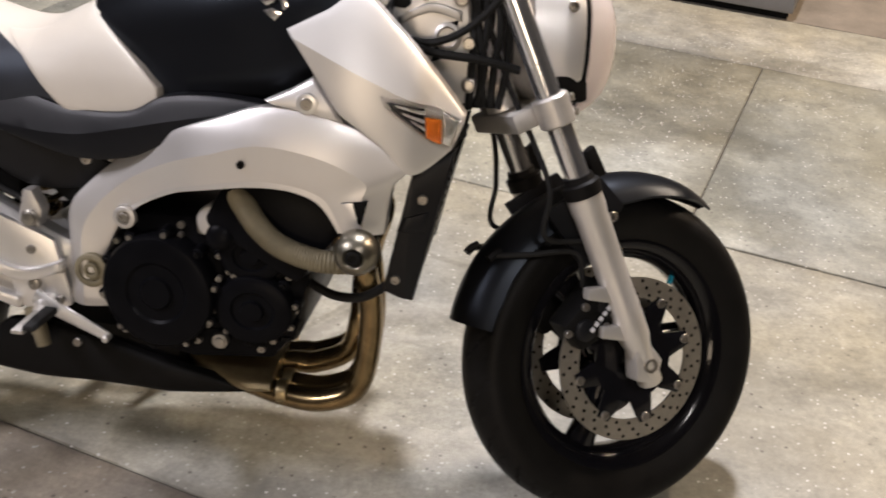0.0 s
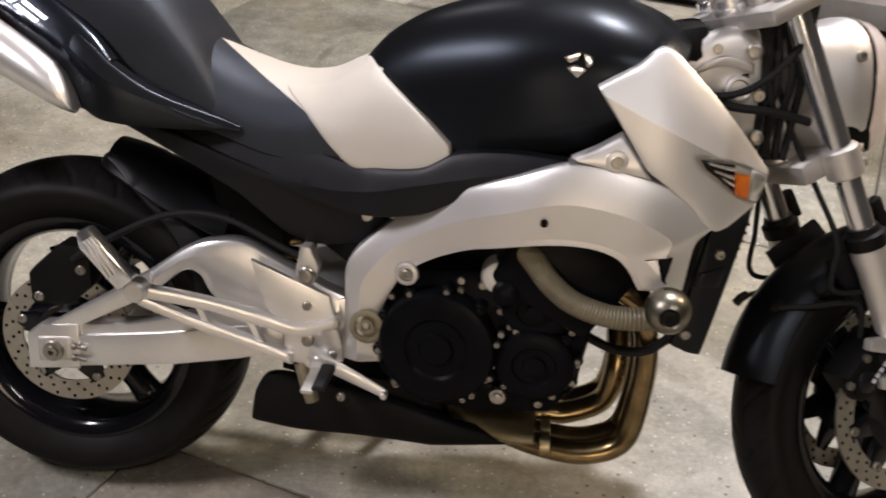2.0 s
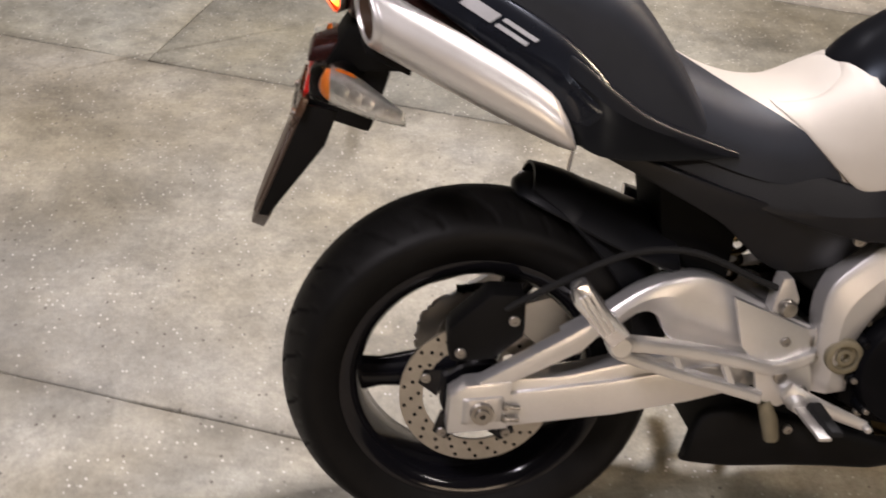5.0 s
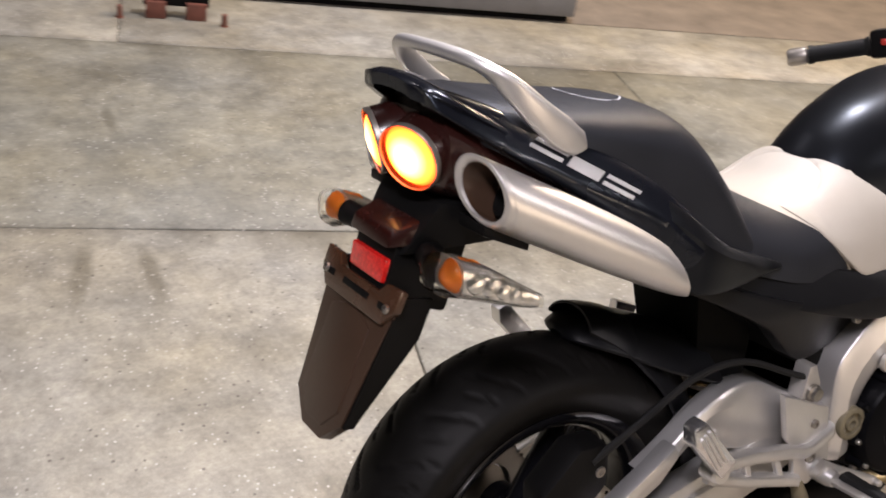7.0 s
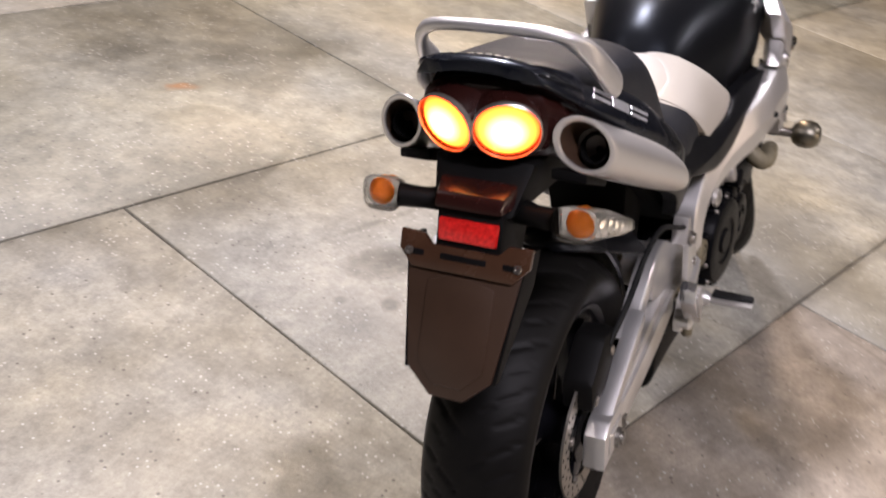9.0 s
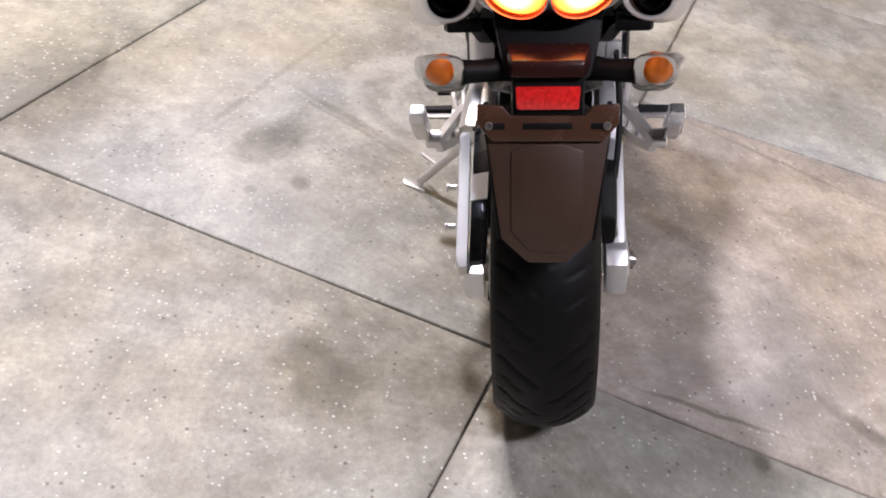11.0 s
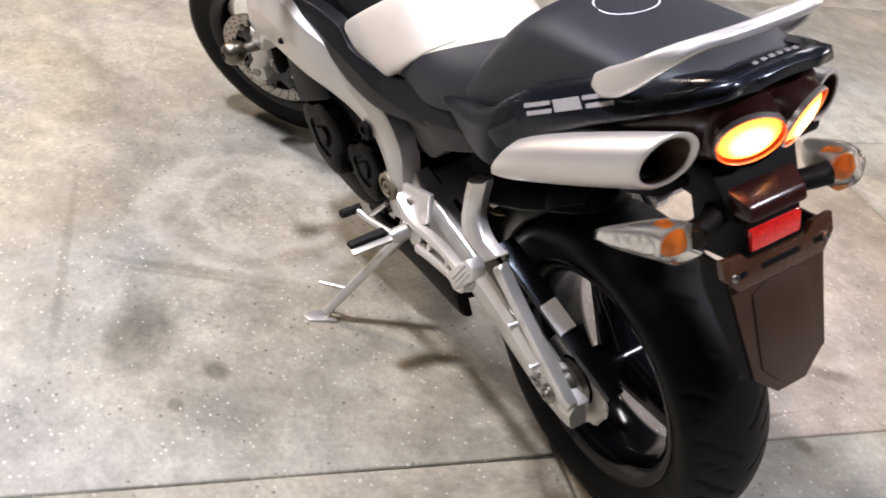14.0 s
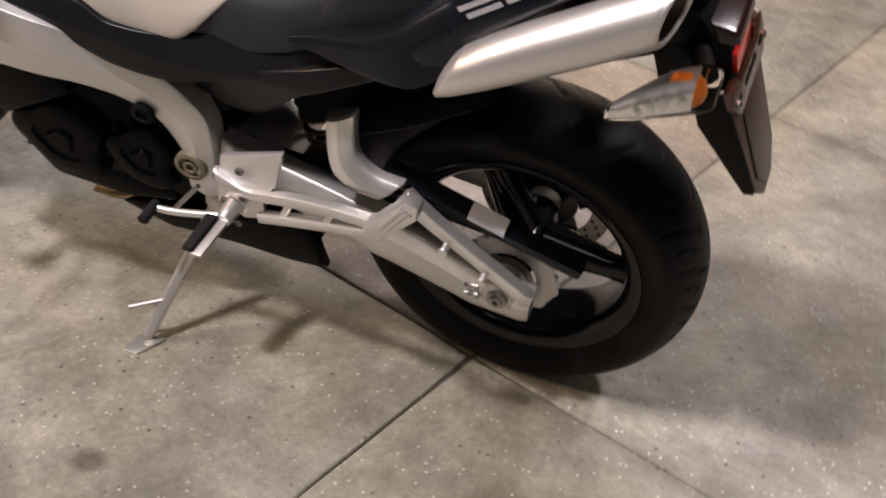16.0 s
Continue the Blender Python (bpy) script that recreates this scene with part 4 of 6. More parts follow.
part("frame_cross", box((0.49, -0.14, 0.36), (0.56, 0.14, 0.42), 0.01), FORGED, bike)

# radiator shrouds with front indicators
def shroud_y(x, z):
    crease = ease(x, [(0.88, 0.848), (1.15, 0.728)])
    return glide(x, [(0.88, 0.206), (0.98, 0.214), (1.06, 0.199), (1.15, 0.164)]) - 0.58 * max(0, z - crease)


for s in MIRROR:
    top = [(0.880, 0.855), (0.930, 0.884), (0.974, 0.912), (1.030, 0.868), (1.085, 0.812), (1.146, 0.744)]
    low = [(0.934, 0.778), (0.958, 0.744), (0.985, 0.726), (1.028, 0.698), (1.074, 0.663), (1.130, 0.697)]
    shroud = part("radiator_shroud", ribbon(top, low, shroud_y, 0.030, s, 44, 20, 0.0035, 0.0, False, [(0.886, 0.8453), (0.93, 0.8258), (0.97, 0.8080), (1.02, 0.7858), (1.085, 0.7569), (1.144, 0.7307)]), SILVER, bike, "silver painted radiator shroud", 15)
    # indicator let into the nose
    it, il = [(1.022, 0.772), (1.060, 0.768), (1.100, 0.758), (1.143, 0.738)], [(1.030, 0.757), (1.062, 0.736), (1.098, 0.711), (1.130, 0.701)]
    ind = part("front_indicator", ribbon(it, il, lambda x, z: shroud_y(x, z) + 0.0125, 0.014, s, 24, 8, 0.006), CLEAR, shroud, "clear wedge-shaped indicator lens")
    for name, mat, up, down, out in (
        ("bulb_cover", AMBER, [(1.088, 0.745), (1.112, 0.741)], [(1.092, 0.716), (1.114, 0.707)], 0.0112),
        ("dark_bowl", PLASTIC, [(1.032, 0.765), (1.086, 0.757)], [(1.042, 0.752), (1.090, 0.720)], 0.0098),
        ("reflector_bowl", MIRRORED, [(1.114, 0.750), (1.138, 0.738)], [(1.115, 0.709), (1.128, 0.705)], 0.0100),
        ("reflector_strip", MIRRORED, [(1.042, 0.763), (1.088, 0.754)], [(1.044, 0.759), (1.088, 0.748)], 0.0108),
        ("reflector_strip", MIRRORED, [(1.052, 0.753), (1.088, 0.742)], [(1.054, 0.749), (1.088, 0.736)], 0.0108),
        ("reflector_strip", MIRRORED, [(1.066, 0.743), (1.090, 0.731)], [(1.068, 0.739), (1.090, 0.725)], 0.0108),
    ):
        part(name, ribbon(up, down, lambda x, z, out=out: shroud_y(x, z) + out, 0.005, s, 8, 6, 0.002, 0, True), mat, ind)
    # black panel beside the radiator
    cover = part("radiator_cover", ribbon([(1.070, 0.658), (1.100, 0.674), (1.135, 0.692)], [(1.034, 0.455), (1.060, 0.444), (1.085, 0.440)], lambda x, z: 0.163 - 0.2 * max(0, x - 1.07), 0.02, s, 20, 16, 0.006, 0.003, True), PLASTIC, bike, "ribbed black plastic radiator cover")
    for x, z in ((1.090, 0.618), (1.055, 0.478)):
        bolt(cover, (x, s * 0.164, z), (0, s, 0), 0.008)
    part("cover_rib", ribbon([(1.058, 0.585), (1.105, 0.600)], [(1.052, 0.560), (1.098, 0.560)], lambda x, z: 0.169 - 0.2 * max(0, x - 1.07), 0.012, s, 8, 6, 0.004, 0, True), PLASTIC, cover)
rad = part("radiator", side_block([(1.045, 0.455), (1.075, 0.447), (1.125, 0.675), (1.090, 0.685)], -0.150, 0.150, 0.004), DARK, bike, "dark finned radiator")
for k in range(16):
    f = k / 15
    part("fin", box((1.082 + 0.045 * f, -0.146, 0.462 + 0.2 * f), (1.088 + 0.045 * f, 0.146, 0.466 + 0.2 * f), 0), ENGINE, rad)

# tank
def tank_ring(x, top, w, zs, wb, zb):
    pts = []
    ey, ez = ease(x, [(0.50, 1.0), (0.70, 0.88), (0.86, 0.80), (0.98, 0.92)]), ease(x, [(0.50, 1.0), (0.70, 0.92), (0.86, 0.90), (0.98, 1.05)])
    for k in range(25):
        a = math.pi * k / 24
        c, q = math.cos(a), math.sin(a)
        pts.append((x + 0.02 * (q - 0.5), w * math.copysign(abs(c) ** ey, c), zs + (top - zs) * q ** ez))
    pts += [(x, -w * 1.01, zs - 0.035), (x, -(w * 0.55 + wb * 0.45), (zs + zb) / 2), (x, -wb, zb + 0.02), (x, -wb * 0.8, zb), (x, wb * 0.8, zb), (x, wb, zb + 0.02), (x, (w * 0.55 + wb * 0.45), (zs + zb) / 2), (x, w * 1.01, zs - 0.035)]
    return [Vector(p) for p in pts]


tank_table = [(0.492, 0.846, 0.050, 0.785, 0.060, 0.73), (0.508, 0.866, 0.070, 0.787, 0.085, 0.72), (0.540, 0.897, 0.094, 0.790, 0.108, 0.715), (0.60, 0.932, 0.116, 0.796, 0.130, 0.71), (0.68, 0.958, 0.134, 0.812, 0.142, 0.71),
              (0.76, 0.973, 0.147, 0.832, 0.148, 0.715), (0.84, 0.976, 0.151, 0.856, 0.152, 0.73), (0.91, 0.966, 0.157, 0.868, 0.154, 0.755), (0.97, 0.945, 0.150, 0.868, 0.140, 0.80), (1.01, 0.920, 0.128, 0.862, 0.110, 0.83)]
dense = spline(tank_table, 54)
tank = part("fuel_tank", loft([tank_ring(*row) for row in dense]), TANK, bike, "satin and gloss black fuel tank", 60)
part("filler_cap", disc_stack((0.80, 0, 0.970), (0.05, 0, 1), [(0, 0.052), (0.006, 0.052), (0.009, 0.046), (0.010, 0.02)], 32), ALLOY, tank, "round alloy filler cap")
for s in MIRROR:
    # raised emblem of two slanted strokes on the tank flank
    for q in ([(0.828, 0.888), (0.853, 0.898), (0.848, 0.886), (0.838, 0.880)], [(0.833, 0.873), (0.846, 0.878), (0.862, 0.872), (0.850, 0.858)], [(0.856, 0.896), (0.868, 0.892), (0.872, 0.872), (0.862, 0.876)]):
        part("emblem", side_block(q, s * 0.100, s * 0.1535, 0.001), BADGE, tank, "plain chrome emblem strokes")


# seats
def seat_ring(x, top, w, low, crown=0.8, dish=0.0):
    pts = []
    for k in range(29):
        a = math.pi * k / 28
        c, q = math.cos(a), math.sin(a)
        yy = w * math.copysign(abs(c) ** 0.90, c)
        pts.append(Vector((x, yy, low + (top - low) * q ** crown - dish * max(0, q - 0.7))))
    return pts


def seat_mesh(table, n):
    return loft([seat_ring(*row) for row in spline(table, n)])


rider = seat_mesh([(0.170, 0.885, 0.125, 0.735), (0.225, 0.858, 0.130, 0.725), (0.30, 0.831, 0.145, 0.715), (0.37, 0.821, 0.155, 0.705), (0.44, 0.825, 0.155, 0.700), (0.495, 0.848, 0.152, 0.700), (0.545, 0.864, 0.148, 0.700)], 40)


def cut_seat(bm, front):
    """Divides the saddle along the seam of the pale cover, a tongue that points back along the crown."""
    def halve(mesh, side, ahead):
        bmesh.ops.bisect_plane(mesh, geom=mesh.verts[:] + mesh.edges[:] + mesh.faces[:], plane_co=(0.252, 0, 0.847), plane_no=(1, -0.93 * side, 0.695), clear_inner=ahead, clear_outer=not ahead)
        bmesh.ops.holes_fill(mesh, edges=[e for e in mesh.edges if e.is_boundary])
        return mesh
    if front:
        return halve(halve(bm.copy(), 1, True), -1, True)
    whole = halve(bm.copy(), 1, False)
    rest = halve(halve(bm.copy(), 1, True), -1, False)
    scratch = bpy.data.meshes.new("scratch")
    rest.to_mesh(scratch)
    rest.free()
    whole.from_mesh(scratch)
    bpy.data.meshes.remove(scratch)
    bmesh.ops.remove_doubles(whole, verts=whole.verts[:], dist=0.0003)
    return whole


saddle = part("rider_seat", cut_seat(rider, False), VINYL, bike, "black grained vinyl rider seat")
part("seat_cover_front", cut_seat(rider, True), BEIGE, saddle, "pale silver-beige vinyl seat front")
rider.free()


def flap_y(x, z):
    """The flank goes on in the round of the saddle, a few millimetres proud of it and of the tank."""
    top = ease(x, [(0.37, 0.821), (0.44, 0.826), (0.495, 0.848), (0.53, 0.862)])
    q = min(0.97, max(0.0, (z - 0.70) / (top - 0.70))) ** 1.25
    return 0.153 * (1 - q * q) ** 0.45 + ease(z, [(0.69, 0.015), (0.735, 0.008), (0.77, 0.003)]) + ease(x, [(0.42, 0.0), (0.50, 0.004)])


for s in MIRROR:
    flap = ribbon([(0.385, 0.808), (0.42, 0.808), (0.46, 0.816), (0.495, 0.838), (0.518, 0.854), (0.556, 0.828), (0.597, 0.797), (0.636, 0.767), (0.668, 0.741)], [(0.389, 0.806), (0.415, 0.784), (0.442, 0.758), (0.479, 0.722), (0.516, 0.697), (0.560, 0.690), (0.610, 0.693), (0.648, 0.707), (0.670, 0.728)], flap_y, 0.030, s, 60, 14, 0.005, 0.0)
    part("seat_flank", flap, BEIGE, saddle, "pale silver-beige vinyl seat flank")
pillion = seat_mesh([(-0.225, 0.972, 0.060, 0.945, 0.4), (-0.205, 0.982, 0.088, 0.935, 0.30), (-0.15, 0.982, 0.108, 0.915, 0.28), (-0.08, 0.974, 0.119, 0.885, 0.26), (0.02, 0.964, 0.126, 0.845, 0.25), (0.10, 0.957, 0.129, 0.795, 0.25), (0.15, 0.943, 0.132, 0.765, 0.25), (0.19, 0.916, 0.135, 0.750, 0.28), (0.22, 0.886, 0.137, 0.742, 0.32), (0.25, 0.850, 0.138, 0.738, 0.38), (0.285, 0.795, 0.138, 0.735, 0.5)], 48)
pil = part("pillion_seat", pillion, VINYL, bike, "black vinyl pillion seat with a pale oval print")
bm = bmesh.new()
ring = []
for k in range(48):
    a = 2 * math.pi * k / 48
    for r in (1.0, 0.95):
        x, y = 0.062 + 0.045 * r * math.cos(a), 0.046 * r * math.sin(a)
        ring.append(bm.verts.new((x, y, ease(x, [(-0.08, 0.974), (0.02, 0.964), (0.06, 0.9615), (0.10, 0.957), (0.15, 0.943)]) + 0.0022 - 2.2 * y * y)))
for k in range(48):
    i, j = 2 * k, 2 * ((k + 1) % 48)
    bm.faces.new((ring[i], ring[j], ring[j + 1], ring[i + 1]))
part("oval_print", bm, LABEL, pil)

# under-seat side panels
def side_y(x, z):
    return glide(x, [(0.10, 0.150), (0.25, 0.160), (0.40, 0.166), (0.48, 0.160), (0.55, 0.146), (0.70, 0.146), (0.86, 0.176)]) - 0.28 * max(0, 0.665 - z)


for s in MIRROR:
    crease = [(0.140, 0.746), (0.230, 0.719), (0.335, 0.684), (0.443, 0.651), (0.552, 0.628), (0.644, 0.639), (0.705, 0.668), (0.790, 0.706), (0.888, 0.743)]
    panel = exact(part("side_panel", ribbon([(0.137, 0.756), (0.230, 0.730), (0.335, 0.696), (0.400, 0.678), (0.455, 0.662), (0.530, 0.636), (0.602, 0.596)], [(0.135, 0.742), (0.237, 0.694), (0.327, 0.646), (0.373, 0.608), (0.420, 0.570), (0.475, 0.552), (0.575, 0.562)], side_y, 0.03, s, 48, 10, 0.003, 0.0, False), PLASTIC, bike, "satin black under-seat side panel", 14))
    part("knee_panel", ribbon([(0.130, 0.775), (0.220, 0.778), (0.343, 0.754), (0.443, 0.726), (0.540, 0.706), (0.640, 0.712), (0.700, 0.742), (0.790, 0.754), (0.892, 0.752)], crease, lambda x, z: 0.006 + glide(x, [(0.10, 0.150), (0.25, 0.158), (0.44, 0.166), (0.60, 0.184), (0.88, 0.208)]) - 0.42 * max(0, z - 0.665 - 0.25 * max(0, x - 0.55)), 0.03, s, 66, 12, 0.003, 0.0, False, [(0.135, 0.760), (0.225, 0.748), (0.339, 0.718), (0.443, 0.670), (0.548, 0.667), (0.642, 0.688), (0.703, 0.704), (0.790, 0.725), (0.890, 0.7478)]), PLASTIC, panel, "satin black knee panel under seat and tank", 16)
    for x, z, r in ((0.556, 0.617, 0.009), (0.600, 0.624, 0.007), (0.640, 0.634, 0.010)):
        exact(bolt(bike, (x, s * 0.150, z), (0, s, 0.2), r, "frame_bolt", FORGED))

# tail cowl
def cowl_y(x, z):
    mid = glide(x, [(-0.30, 1.000), (-0.20, 0.985), (-0.05, 0.915), (0.05, 0.870), (0.14, 0.815)])
    return glide(x, [(-0.28, 0.085), (-0.25, 0.102), (-0.18, 0.124), (-0.05, 0.158), (0.05, 0.184), (0.13, 0.203)]) - 0.62 * max(0, z - mid) - 0.10 * max(0, mid - z)


cowl_top = [(-0.249, 1.039), (-0.215, 1.035), (-0.145, 1.009), (-0.050, 0.972), (0.045, 0.922), (0.100, 0.885), (0.140, 0.846)]
cowl_low = [(-0.240, 1.015), (-0.198, 0.987), (-0.130, 0.946), (-0.040, 0.890), (0.040, 0.822), (0.066, 0.772), (0.118, 0.760)]
for s in MIRROR:
    cowl = exact(part("tail_cowl", ribbon(cowl_top, cowl_low, cowl_y, 0.03, s, 54, 16, 0.010, 0.0), GLOSS, bike, "gloss black tail cowl"))
    part("cowl_wedge", ribbon([(0.050, 0.905), (0.100, 0.872), (0.146, 0.838), (0.213, 0.798), (0.342, 0.750)], [(0.056, 0.800), (0.094, 0.768), (0.134, 0.752), (0.220, 0.744), (0.342, 0.742)], lambda x, z: glide(x, [(0.05, 0.180), (0.10, 0.195), (0.13, 0.203), (0.17, 0.199), (0.24, 0.181), (0.342, 0.158)]) - 0.62 * max(0, z - glide(x, [(0.05, 0.870), (0.14, 0.815), (0.22, 0.782), (0.34, 0.745)])), 0.03, s, 36, 12, 0.003, 0.0), TANK, cowl, "gloss black wedge ahead of the cowl", 20)
    # pale emblem on the cowl: plain slanted bars
    run, rise = Vector((0.880, 0, -0.475)), Vector((0.475, 0, 0.880))
    start = Vector((-0.088, 0, 0.955)) if s > 0 else Vector((-0.124, 0, 0.974))
    for u0, u1, w0, w1 in ((0.000, 0.048, 0.0, 0.0065), (0.002, 0.051, 0.0125, 0.019), (0.057, 0.104, 0.0, 0.019), (0.111, 0.158, 0.0, 0.0065), (0.111, 0.162, 0.0125, 0.019)):
        low, high = [], []
        for u, w in ((u0, w0), (u1, w0), (u1, w1), (u0, w1)):
            q = start + run * (u + 0.5 * w) + rise * (w * 0.85 - 0.004)
            off = cowl_y(q.x, q.z) + 0.0005
            low.append((q.x, s * (off - 0.002), q.z))
            high.append((q.x, s * (off + 0.0012), q.z))
        part("emblem_bar", block(low, high, 0), WHITE, cowl)
bm = loft([[Vector((x, w * math.cos(a), z + h * math.sin(a))) for a in np.linspace(0, math.pi, 15)] + [Vector((x, w * 0.9 * math.cos(a), z - 0.012 + h * 0.6 * math.sin(a))) for a in np.linspace(math.pi, 0, 15)] for x, w, z, h in ((-0.270, 0.050, 0.994, 0.008), (-0.265, 0.072, 0.992, 0.014), (-0.252, 0.088, 0.988, 0.019), (-0.228, 0.101, 0.977, 0.019), (-0.19, 0.111, 0.958, 0.020), (-0.14, 0.118, 0.936, 0.022))])
tail_top = part("tail_top", bm, GLOSS, bike, "gloss black tail top with white lettering")
for k in range(6):
    y = 0.034 - k * 0.0125
    x, z = -0.240, 1.0030 - 1.9 * y * y
    part("maker_mark", block([(x - 0.0035, y, z), (x + 0.0035, y, z), (x + 0.0035, y - 0.0075, z), (x - 0.0035, y - 0.0075, z)], [(x - 0.0035, y, z + 0.0010), (x + 0.0035, y, z + 0.0010), (x + 0.0035, y - 0.0075, z + 0.0010), (x - 0.0035, y - 0.0075, z + 0.0010)], 0), WHITE, tail_top)

# grab rail
half = [(-0.050, 0.143, 0.964), (-0.085, 0.142, 0.984), (-0.122, 0.138, 1.012), (-0.152, 0.128, 1.040), (-0.174, 0.110, 1.060), (-0.188, 0.084, 1.071), (-0.195, 0.045, 1.075)]
path = half + [(-0.197, 0, 1.076)] + [(x, -y, z) for x, y, z in reversed(half)]
pts = spline(path, 96)
rings = []
for i, p in enumerate(pts):
    d = Vector(pts[min(i + 1, 96)] - pts[max(i - 1, 0)]).normalized()
    f = abs(i / 48 - 1)
    wide, thin = ease(f, [(0, 0.0105), (0.35, 0.0110), (0.62, 0.0165), (0.84, 0.0215), (0.94, 0.0170), (1, 0.003)]), ease(f, [(0, 0.0085), (0.6, 0.0095), (0.9, 0.009), (1, 0.004)])
    n1 = d.cross(Vector((0, 0, 1))).normalized()
    n2 = n1.cross(d).normalized()
    turn = radians(ease(f, [(0.0, 0), (0.25, 0), (0.60, 90), (1.0, 90)])) * (1 if i > 48 else -1)
    wa, ta = n1 * math.cos(turn) + n2 * math.sin(turn), n2 * math.cos(turn) - n1 * math.sin(turn)
    rings.append([Vector(p) + wa * wide * math.copysign(abs(math.cos(t)) ** 0.8, math.cos(t)) + ta * thin * math.copysign(abs(math.sin(t)) ** 0.8, math.sin(t)) for t in np.linspace(0, 2 * math.pi, 18, endpoint=False)])
exact(part("grab_rail", loft(rings), SILVER, bike, "silver painted looped grab rail", 50))

# tail lamps in their housing
def lamp_house_ring(x, w, z0, z1):
    return [Vector((x, w * math.copysign(abs(math.cos(a)) ** 0.6, math.cos(a)), (z0 + z1) / 2 + (z1 - z0) / 2 * math.copysign(abs(math.sin(a)) ** 0.7, math.sin(a)))) for a in np.linspace(0, 2 * math.pi, 30, endpoint=False)]


house = part("lamp_housing", loft([lamp_house_ring(-0.246, 0.072, 0.880, 0.962), lamp_house_ring(-0.236, 0.090, 0.866, 0.970), lamp_house_ring(-0.20, 0.102, 0.855, 0.958), lamp_house_ring(-0.08, 0.108, 0.815, 0.905), lamp_house_ring(0.08, 0.110, 0.74, 0.85)]), SMOKE, bike, "smoked tail lamp housing with red lamp glow in its colour")
for s in MIRROR:
    c = Vector((-0.266, s * 0.0440, 0.912))
    n = Vector((-0.90, s * 0.30, -0.26)).normalized()
    e1 = n.cross(Vector((0, 0, 1))).normalized()
    e2 = e1.cross(n)
    def ell(r, off, c=c, n=n, e1=e1, e2=e2):
        return [c + n * off + e1 * (0.0430 * r * math.cos(a)) + e2 * (0.0375 * r * math.sin(a)) for a in np.linspace(0, 2 * math.pi, 36, endpoint=False)]
    part("lamp_bezel", loft([ell(0.98, -0.075), ell(1.10, -0.05), ell(1.09, -0.002), ell(1.06, 0.002), ell(1.02, 0.002), ell(1.0, -0.006)], caps=False), SMOKE, house, "smoked lamp bezel with red lamp glow in its colour")
    part("lamp_trim", loft([ell(1.09, -0.004), ell(1.10, 0.003), ell(1.05, 0.005), ell(1.03, 0.000)], caps=False, closed=True), TIP, house, "thin satin steel lamp trim")
    bm = loft([ell(1.0, -0.004), ell(0.9, 0.0), ell(0.75, 0.004), ell(0.55, 0.007), ell(0.35, 0.009), ell(0.15, 0.010), ell(0.02, 0.010)])
    lamp = part("tail_lamp", bm, LIT, house, "lit round tail lamp glowing orange-red")
    layer = lamp.data.attributes.new("from_bulb", "FLOAT", "POINT")
    for i, vert in enumerate(lamp.data.vertices):
        d = vert.co - c
        layer.data[i].value = min(1.0, math.hypot(d.dot(e1) / 0.0430, d.dot(e2) / 0.0375))

# plate hanger
bm = block([(-0.06, -0.075, 0.80), (-0.06, 0.075, 0.80), (-0.285, 0.058, 0.792), (-0.285, -0.058, 0.792)], [(-0.04, -0.085, 0.850), (-0.04, 0.085, 0.850), (-0.235, 0.075, 0.862), (-0.235, -0.075, 0.862)], 0.010)
hanger = part("plate_hanger", bm, DARK, bike, "black plastic number plate hanger")
# The hood is coloured red for the tail lamps' reflection on it.
part("plate_lamp", block([(-0.255, -0.062, 0.806), (-0.255, 0.062, 0.806), (-0.300, 0.050, 0.803), (-0.300, -0.050, 0.803)], [(-0.245, -0.060, 0.838), (-0.245, 0.060, 0.838), (-0.292, 0.048, 0.824), (-0.292, -0.048, 0.824)], 0.006), SMOKE, hanger, "plate lamp hood with red lamp reflections put into its colour")
part("hanger_neck", block([(-0.20, -0.045, 0.70), (-0.20, 0.045, 0.70), (-0.305, 0.05, 0.73), (-0.305, -0.05, 0.73)], [(-0.16, -0.05, 0.81), (-0.16, 0.05, 0.81), (-0.285, 0.05, 0.81), (-0.285, -0.05, 0.81)], 0.01), DARK, hanger)
refl = part("rear_reflector", block([(-0.304, -0.042, 0.757), (-0.304, 0.042, 0.757), (-0.270, 0.044, 0.749), (-0.270, -0.044, 0.749)], [(-0.297, -0.044, 0.787), (-0.297, 0.044, 0.787), (-0.262, 0.044, 0.786), (-0.262, -0.044, 0.786)], 0.003), REFLECTOR, hanger, "square-cut red rear reflector")


def hang(u, y, d=0.0):
    """On the plane of the plate: u down from its head, y across, d out to the rear."""
    return Vector((-0.2895, 0, 0.782)) + Vector((-0.38, 0, -0.925)) * u + Vector((-0.925, 0, 0.38)) * d + Vector((0, y, 0))


q = [(0.036, -0.050), (0.036, 0.050), (0.022, 0.062), (0.020, 0.097), (0.048, 0.096), (0.072, 0.075), (0.072, -0.075), (0.048, -0.096), (0.020, -0.097), (0.022, -0.062)]
part("plate_bracket", block([hang(u, y, -0.004) for u, y in q], [hang(u, y, 0.008) for u, y in q], 0.003), COPPER, hanger, "copper-brown plate bracket with slots")
# Slots are dark bars on the face, standing in for shaded openings.
for y0, y1 in ((-0.086, -0.058), (-0.034, 0.034), (0.058, 0.086)):
    q = [(0.046, y0), (0.046, y1), (0.055, y1), (0.055, y0)]
    part("slot", block([hang(u, y, 0.004) for u, y in q], [hang(u, y, 0.0086) for u, y in q], 0.001), DARK, hanger)
for y in (-0.080, 0.080):
    bolt(hanger, hang(0.050, y, 0.008), (-0.883, 0, 0.47), 0.006)
q = [(0.056, -0.086), (0.056, 0.086), (0.212, 0.064), (0.246, 0.026), (0.246, -0.026), (0.212, -0.064)]
